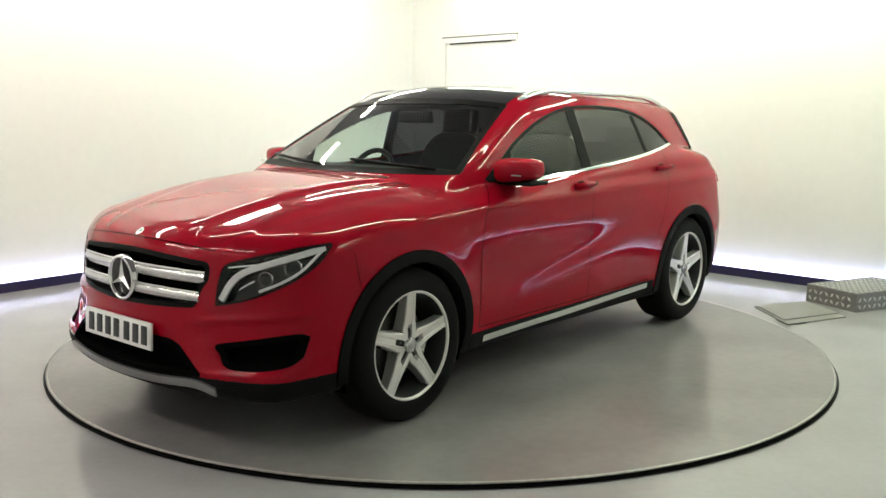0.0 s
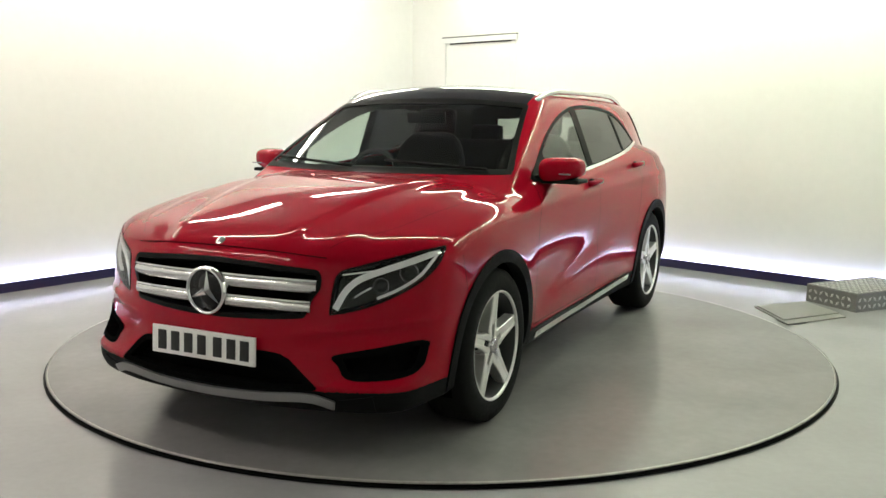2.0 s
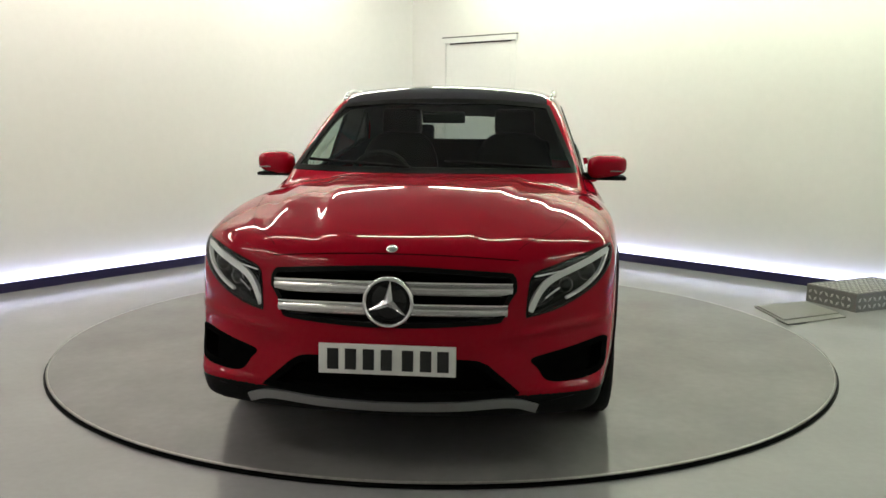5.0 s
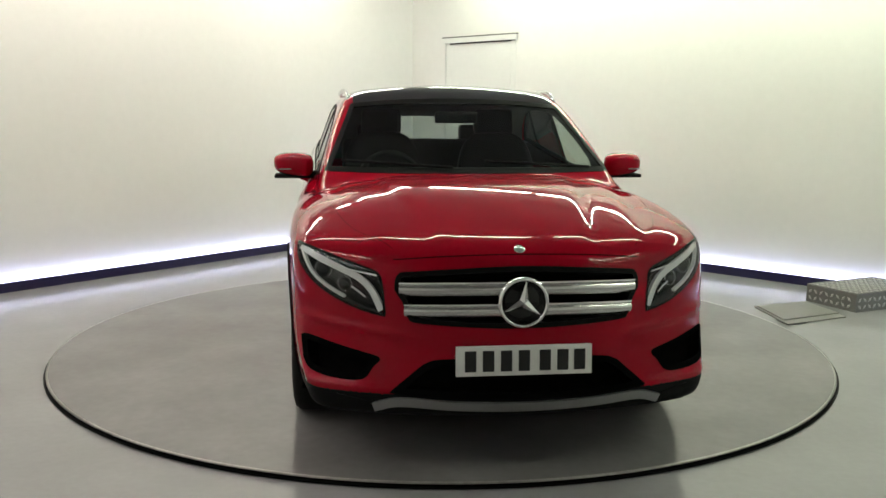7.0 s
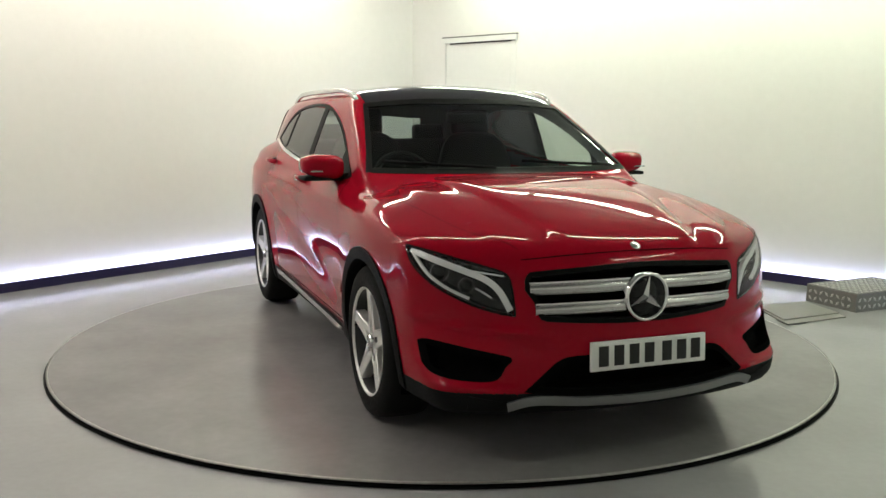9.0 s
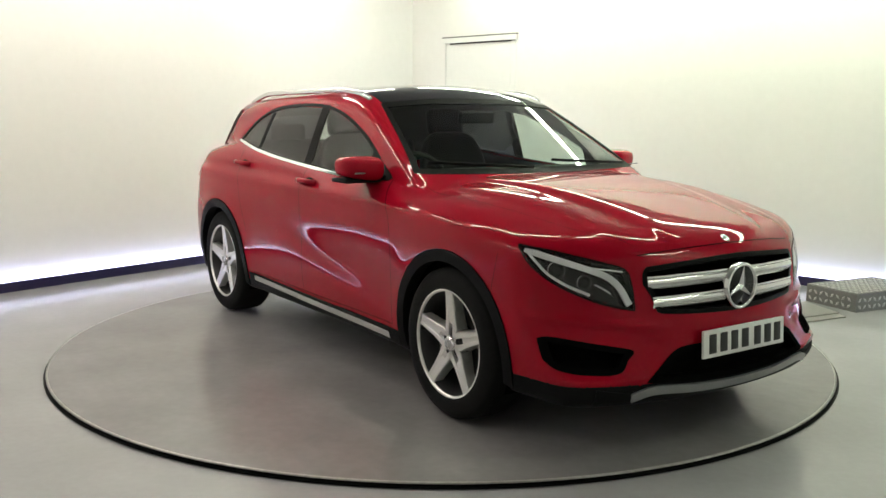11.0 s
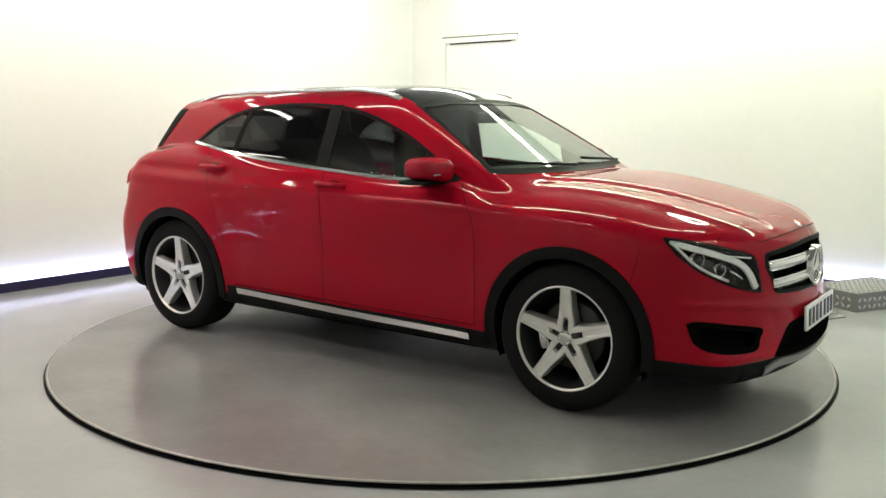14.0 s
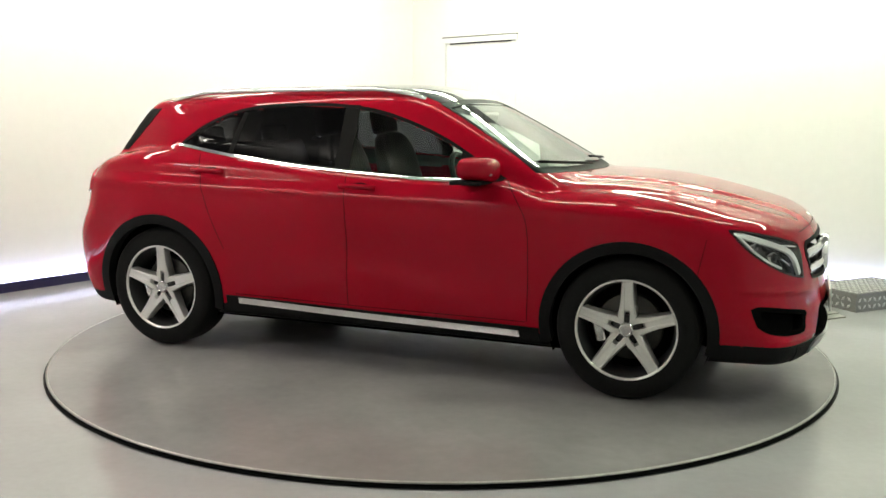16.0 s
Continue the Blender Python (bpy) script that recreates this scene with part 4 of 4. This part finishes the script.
    frame_ring("rear_screen_border", 180, outline(REAR_LOW, REAR_TOP), -0.004, 0.02, GLOSS_BLACK, car, 0.003, 0.006)
    # wheels
    first = build_wheel(1)
    first.parent = car
    first.matrix_basis = pose(WHEEL_X, 0.765, WHEEL_R)
    copy_thing(first, pose(-WHEEL_X, 0.765, WHEEL_R))
    other = build_wheel(-1)
    other.parent = car
    other.matrix_basis = pose(WHEEL_X, -0.765, WHEEL_R, 0, 0, 180)
    copy_thing(other, pose(-WHEEL_X, -0.765, WHEEL_R, 0, 0, 180))
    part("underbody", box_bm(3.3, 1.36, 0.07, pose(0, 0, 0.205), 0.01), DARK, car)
    for x in (WHEEL_X, -WHEEL_X):
        part("axle", box_bm(0.08, 1.4, 0.06, pose(x, 0, 0.30), 0.01), DARK, car)
    cabin_parts(car)
    return tagged(car, "glossy red five-door crossover car with silver alloy wheels", "car")


def mirror_shell(s):
    bm = bmesh.new()
    bmesh.ops.create_icosphere(bm, subdivisions=4, radius=1.0)
    for v in bm.verts:
        x, y, z = v.co
        e = 0.62
        sx, sy, sz = [math.copysign(abs(k) ** e, k) for k in (x, y, z)]
        px = 0.098 * sx
        if px < -0.02:
            px = -0.02 + (px + 0.02) * 0.25
        v.co = Vector((0.59 + px - 0.03 * sy, s * (0.90 + 0.105 * sy), 1.088 + 0.060 * sz * (1 - 0.12 * sy) + 0.006 * sy))
    bmesh.ops.recalc_face_normals(bm, faces=bm.faces[:])
    return bm


def cabin_parts(car):
    """What shows through the glass."""
    part("dashboard", box_bm(0.55, 1.36, 0.20, pose(0.72, 0, 0.94, 0, 6, 0), 0.05), CABIN, car, "dark dashboard")
    part("cabin_floor", box_bm(2.6, 1.4, 0.06, pose(-0.4, 0, 0.42), 0.01), CABIN, car)
    for y in (-0.37, 0.37):
        seat = part("front_seat", seat_bm(0.52, 0.56, 0.16), LEATHER, car, "black leather front seat")
        seat.location = (-0.10, y, 0.62)
        back = part("seat_back", seat_back_bm(), LEATHER, seat)
        part("headrest", box_bm(0.09, 0.26, 0.17, pose(-0.40, 0, 0.68, 0, -10, 0), 0.035), LEATHER, seat)
    part("rear_bench", box_bm(0.5, 1.2, 0.16, pose(-0.92, 0, 0.66), 0.05), LEATHER, car)
    part("rear_backrest", box_bm(0.14, 1.22, 0.55, pose(-1.22, 0, 0.90, 0, -18, 0), 0.05), LEATHER, car)
    for y in (-0.38, 0.38):
        part("rear_headrest", box_bm(0.09, 0.24, 0.14, pose(-1.34, y, 1.20, 0, -10, 0), 0.03), LEATHER, car)
    wheel_m = pose(0.36, -0.37, 0.98, 0, 0, 0) @ pose(0, 0, 0, 0, -25, 0) @ pose(0, 0, 0, 0, 0, 90)
    sw = part("steering_wheel", lathe_bm([(0.17 + 0.016 * math.cos(TAU * k / 8), 0.016 * math.sin(TAU * k / 8)) for k in range(9)], 36, wheel_m), LEATHER, car, "black steering wheel")
    part("steering_hub", lathe_bm([(0.0, -0.03), (0.07, -0.02), (0.075, 0.02)], 20, wheel_m), CABIN, sw)
    part("steering_spoke", box_bm(0.33, 0.02, 0.035, wheel_m, 0.006), CABIN, sw)
    part("rear_view_mirror", box_bm(0.03, 0.24, 0.065, pose(0.36, 0, 1.335, 0, 10, 0), 0.012), SATIN_BLACK, car)


def seat_back_bm():
    """A backrest that narrows to its shoulders, with side bolsters."""
    bm = bmesh.new()
    bmesh.ops.create_icosphere(bm, subdivisions=4, radius=1.0)
    m = pose(-0.30, 0, 0.30, 0, -14, 0)
    for v in bm.verts:
        x, y, z = [math.copysign(abs(k) ** 0.5, k) for k in v.co]
        w = 0.26 - 0.055 * max(0.0, z) ** 1.5 - 0.02 * max(0.0, -z)
        v.co = m @ Vector((0.062 * x + 0.035 * y * y, w * y, 0.32 * z))
    bmesh.ops.recalc_face_normals(bm, faces=bm.faces[:])
    return bm


def seat_bm(a, b, h):
    return box_bm(a, b, h, None, 0.05)


car = build_car()


# ---- tread plate step and ramp beside the turntable ----
def ring_bm(r0, r1, z, n=144):
    bm = bmesh.new()
    vs = [[bm.verts.new((r * math.cos(TAU * i / n), r * math.sin(TAU * i / n), z)) for r in (r0, r1)] for i in range(n)]
    for i in range(n):
        A, B = vs[i], vs[(i + 1) % n]
        bm.faces.new((A[0], A[1], B[1], B[0]))
    return bm


tagged(mesh_object("turntable_gap", ring_bm(DISC_R - 0.02, DISC_R + 0.012, FLOOR_Z + 0.004), SATIN_BLACK, None, "", False), "black rubber seal round the turntable's edge", "seal", "", "structure")


def tread_bm(sx, sy, z, seed):
    """Small raised lozenges in rows of alternating slant."""
    bm = bmesh.new()
    step = 0.05
    for i in range(int(sx / step)):
        for j in range(int(sy / step)):
            x, y = -sx / 2 + (i + 0.5) * step, -sy / 2 + (j + 0.5) * step
            a = 45 if (i + j) % 2 else -45
            m = pose(x, y, z, 0, 0, a)
            vs = [bm.verts.new(m @ Vector(p)) for p in ((-0.024, 0, 0), (0, -0.011, 0), (0.024, 0, 0), (0, 0.011, 0), (0, 0, 0.0055))]
            for f in ((0, 1, 4), (1, 2, 4), (2, 3, 4), (3, 0, 4)):
                bm.faces.new([vs[k] for k in f])
    return bm


def build_step():
    base = new("tread_plate_step")
    ang = math.degrees(math.atan2(0.43, 0.90))
    base.matrix_world = pose(3.16, 1.215, FLOOR_Z, 0, 0, ang)
    sx, sy, h = 0.70, 0.45, 0.135
    part("top_plate", box_bm(sx, sy, 0.006, pose(0, 0, h - 0.003), 0.002), ALUMINIUM, base, "bright tread plate top", False)
    tagged(part("top_tread", tread_bm(sx - 0.02, sy - 0.02, h + 0.0005, 1), TREAD, base, "", False), kind="stuff")
    for s in (-1, 1):
        part("side_plate", box_bm(sx, 0.006, h - 0.007, pose(0, s * (sy / 2 - 0.004), (h - 0.007) / 2), 0.0), ALUMINIUM, base, "", False)
        t = part("side_tread", tread_bm(sx - 0.02, h - 0.02, 0.0, 2), TREAD, base, "", False)
        t.matrix_basis = pose(0, s * (sy / 2 - 0.0005), h / 2, 90, 0, 0 if s < 0 else 180)
        tagged(t, kind="stuff")
        part("end_plate", box_bm(0.006, sy - 0.016, h - 0.007, pose(s * (sx / 2 - 0.004), 0, (h - 0.007) / 2), 0.0), ALUMINIUM, base, "", False)
        t = part("end_tread", tread_bm(sy - 0.02, h - 0.02, 0.0, 3), TREAD, base, "", False)
        t.matrix_basis = pose(s * (sx / 2 - 0.0005), 0, h / 2, 90, 0, 90 * s)
        tagged(t, kind="stuff")
    return tagged(base, "low aluminium tread plate step against the wall", "step")


def ramp_slab(at, z0, z1):
    """A thin four-cornered slab from z0 to z1 over the floor."""
    bm = bmesh.new()
    lo = [bm.verts.new((x, y, FLOOR_Z + z0)) for x, y in at]
    hi = [bm.verts.new((x, y, FLOOR_Z + z1)) for x, y in at]
    bm.faces.new(hi)
    bm.faces.new(lo[::-1])
    for i in range(4):
        bm.faces.new((lo[i], lo[(i + 1) % 4], hi[(i + 1) % 4], hi[i]))
    bmesh.ops.recalc_face_normals(bm, faces=bm.faces[:])
    return bm


def build_ramp():
    base = new("access_ramp")
    part("lower_plate", ramp_slab([(2.275, 1.02), (2.31, 0.46), (2.80, 0.70), (2.715, 1.20)], 0.0006, 0.009), RAMP, base, "", False)
    part("upper_plate", ramp_slab([(2.29, 1.01), (2.32, 0.56), (2.79, 0.79), (2.705, 1.185)], 0.0095, 0.017), RAMP, base, "", False)
    part("ramp_lip", tube_bm([(2.285, 0.60, FLOOR_Z + 0.007), (2.305, 0.45, FLOOR_Z + 0.007), (2.45, 0.515, FLOOR_Z + 0.007)], 0.006, 6), RAMP_EDGE, base, "dark worn ramp edge")
    return tagged(base, "two thin grey metal ramp plates on the floor", "ramp")


TREAD = surface("worn_tread_lozenges", (0.60, 0.60, 0.58), 0.34, 0.9, 0.1, 40)
RAMP = surface("grey_ramp_steel", (0.27, 0.262, 0.245), 0.45, 0.2, 0.08, 30)
RAMP_EDGE = surface("dark_ramp_edge", (0.07, 0.07, 0.066), 0.6, 0.2, 0.2, 30)
build_step()
build_ramp()


def motions():
    """The turntable turns, and carries the car with it."""
    rows_deck, rows_car = [], []
    for k in range(33):
        t = 0.5 * k
        a = heading(t)
        m = pose(0, 0, 0, 0, 0, a)
        rows_deck.append((t, m))
        rows_car.append((t, m @ Matrix.Translation((-0.079, 0.036, 0.001))))
    walk(turntable, rows_deck)
    walk(car, rows_car)


motions()
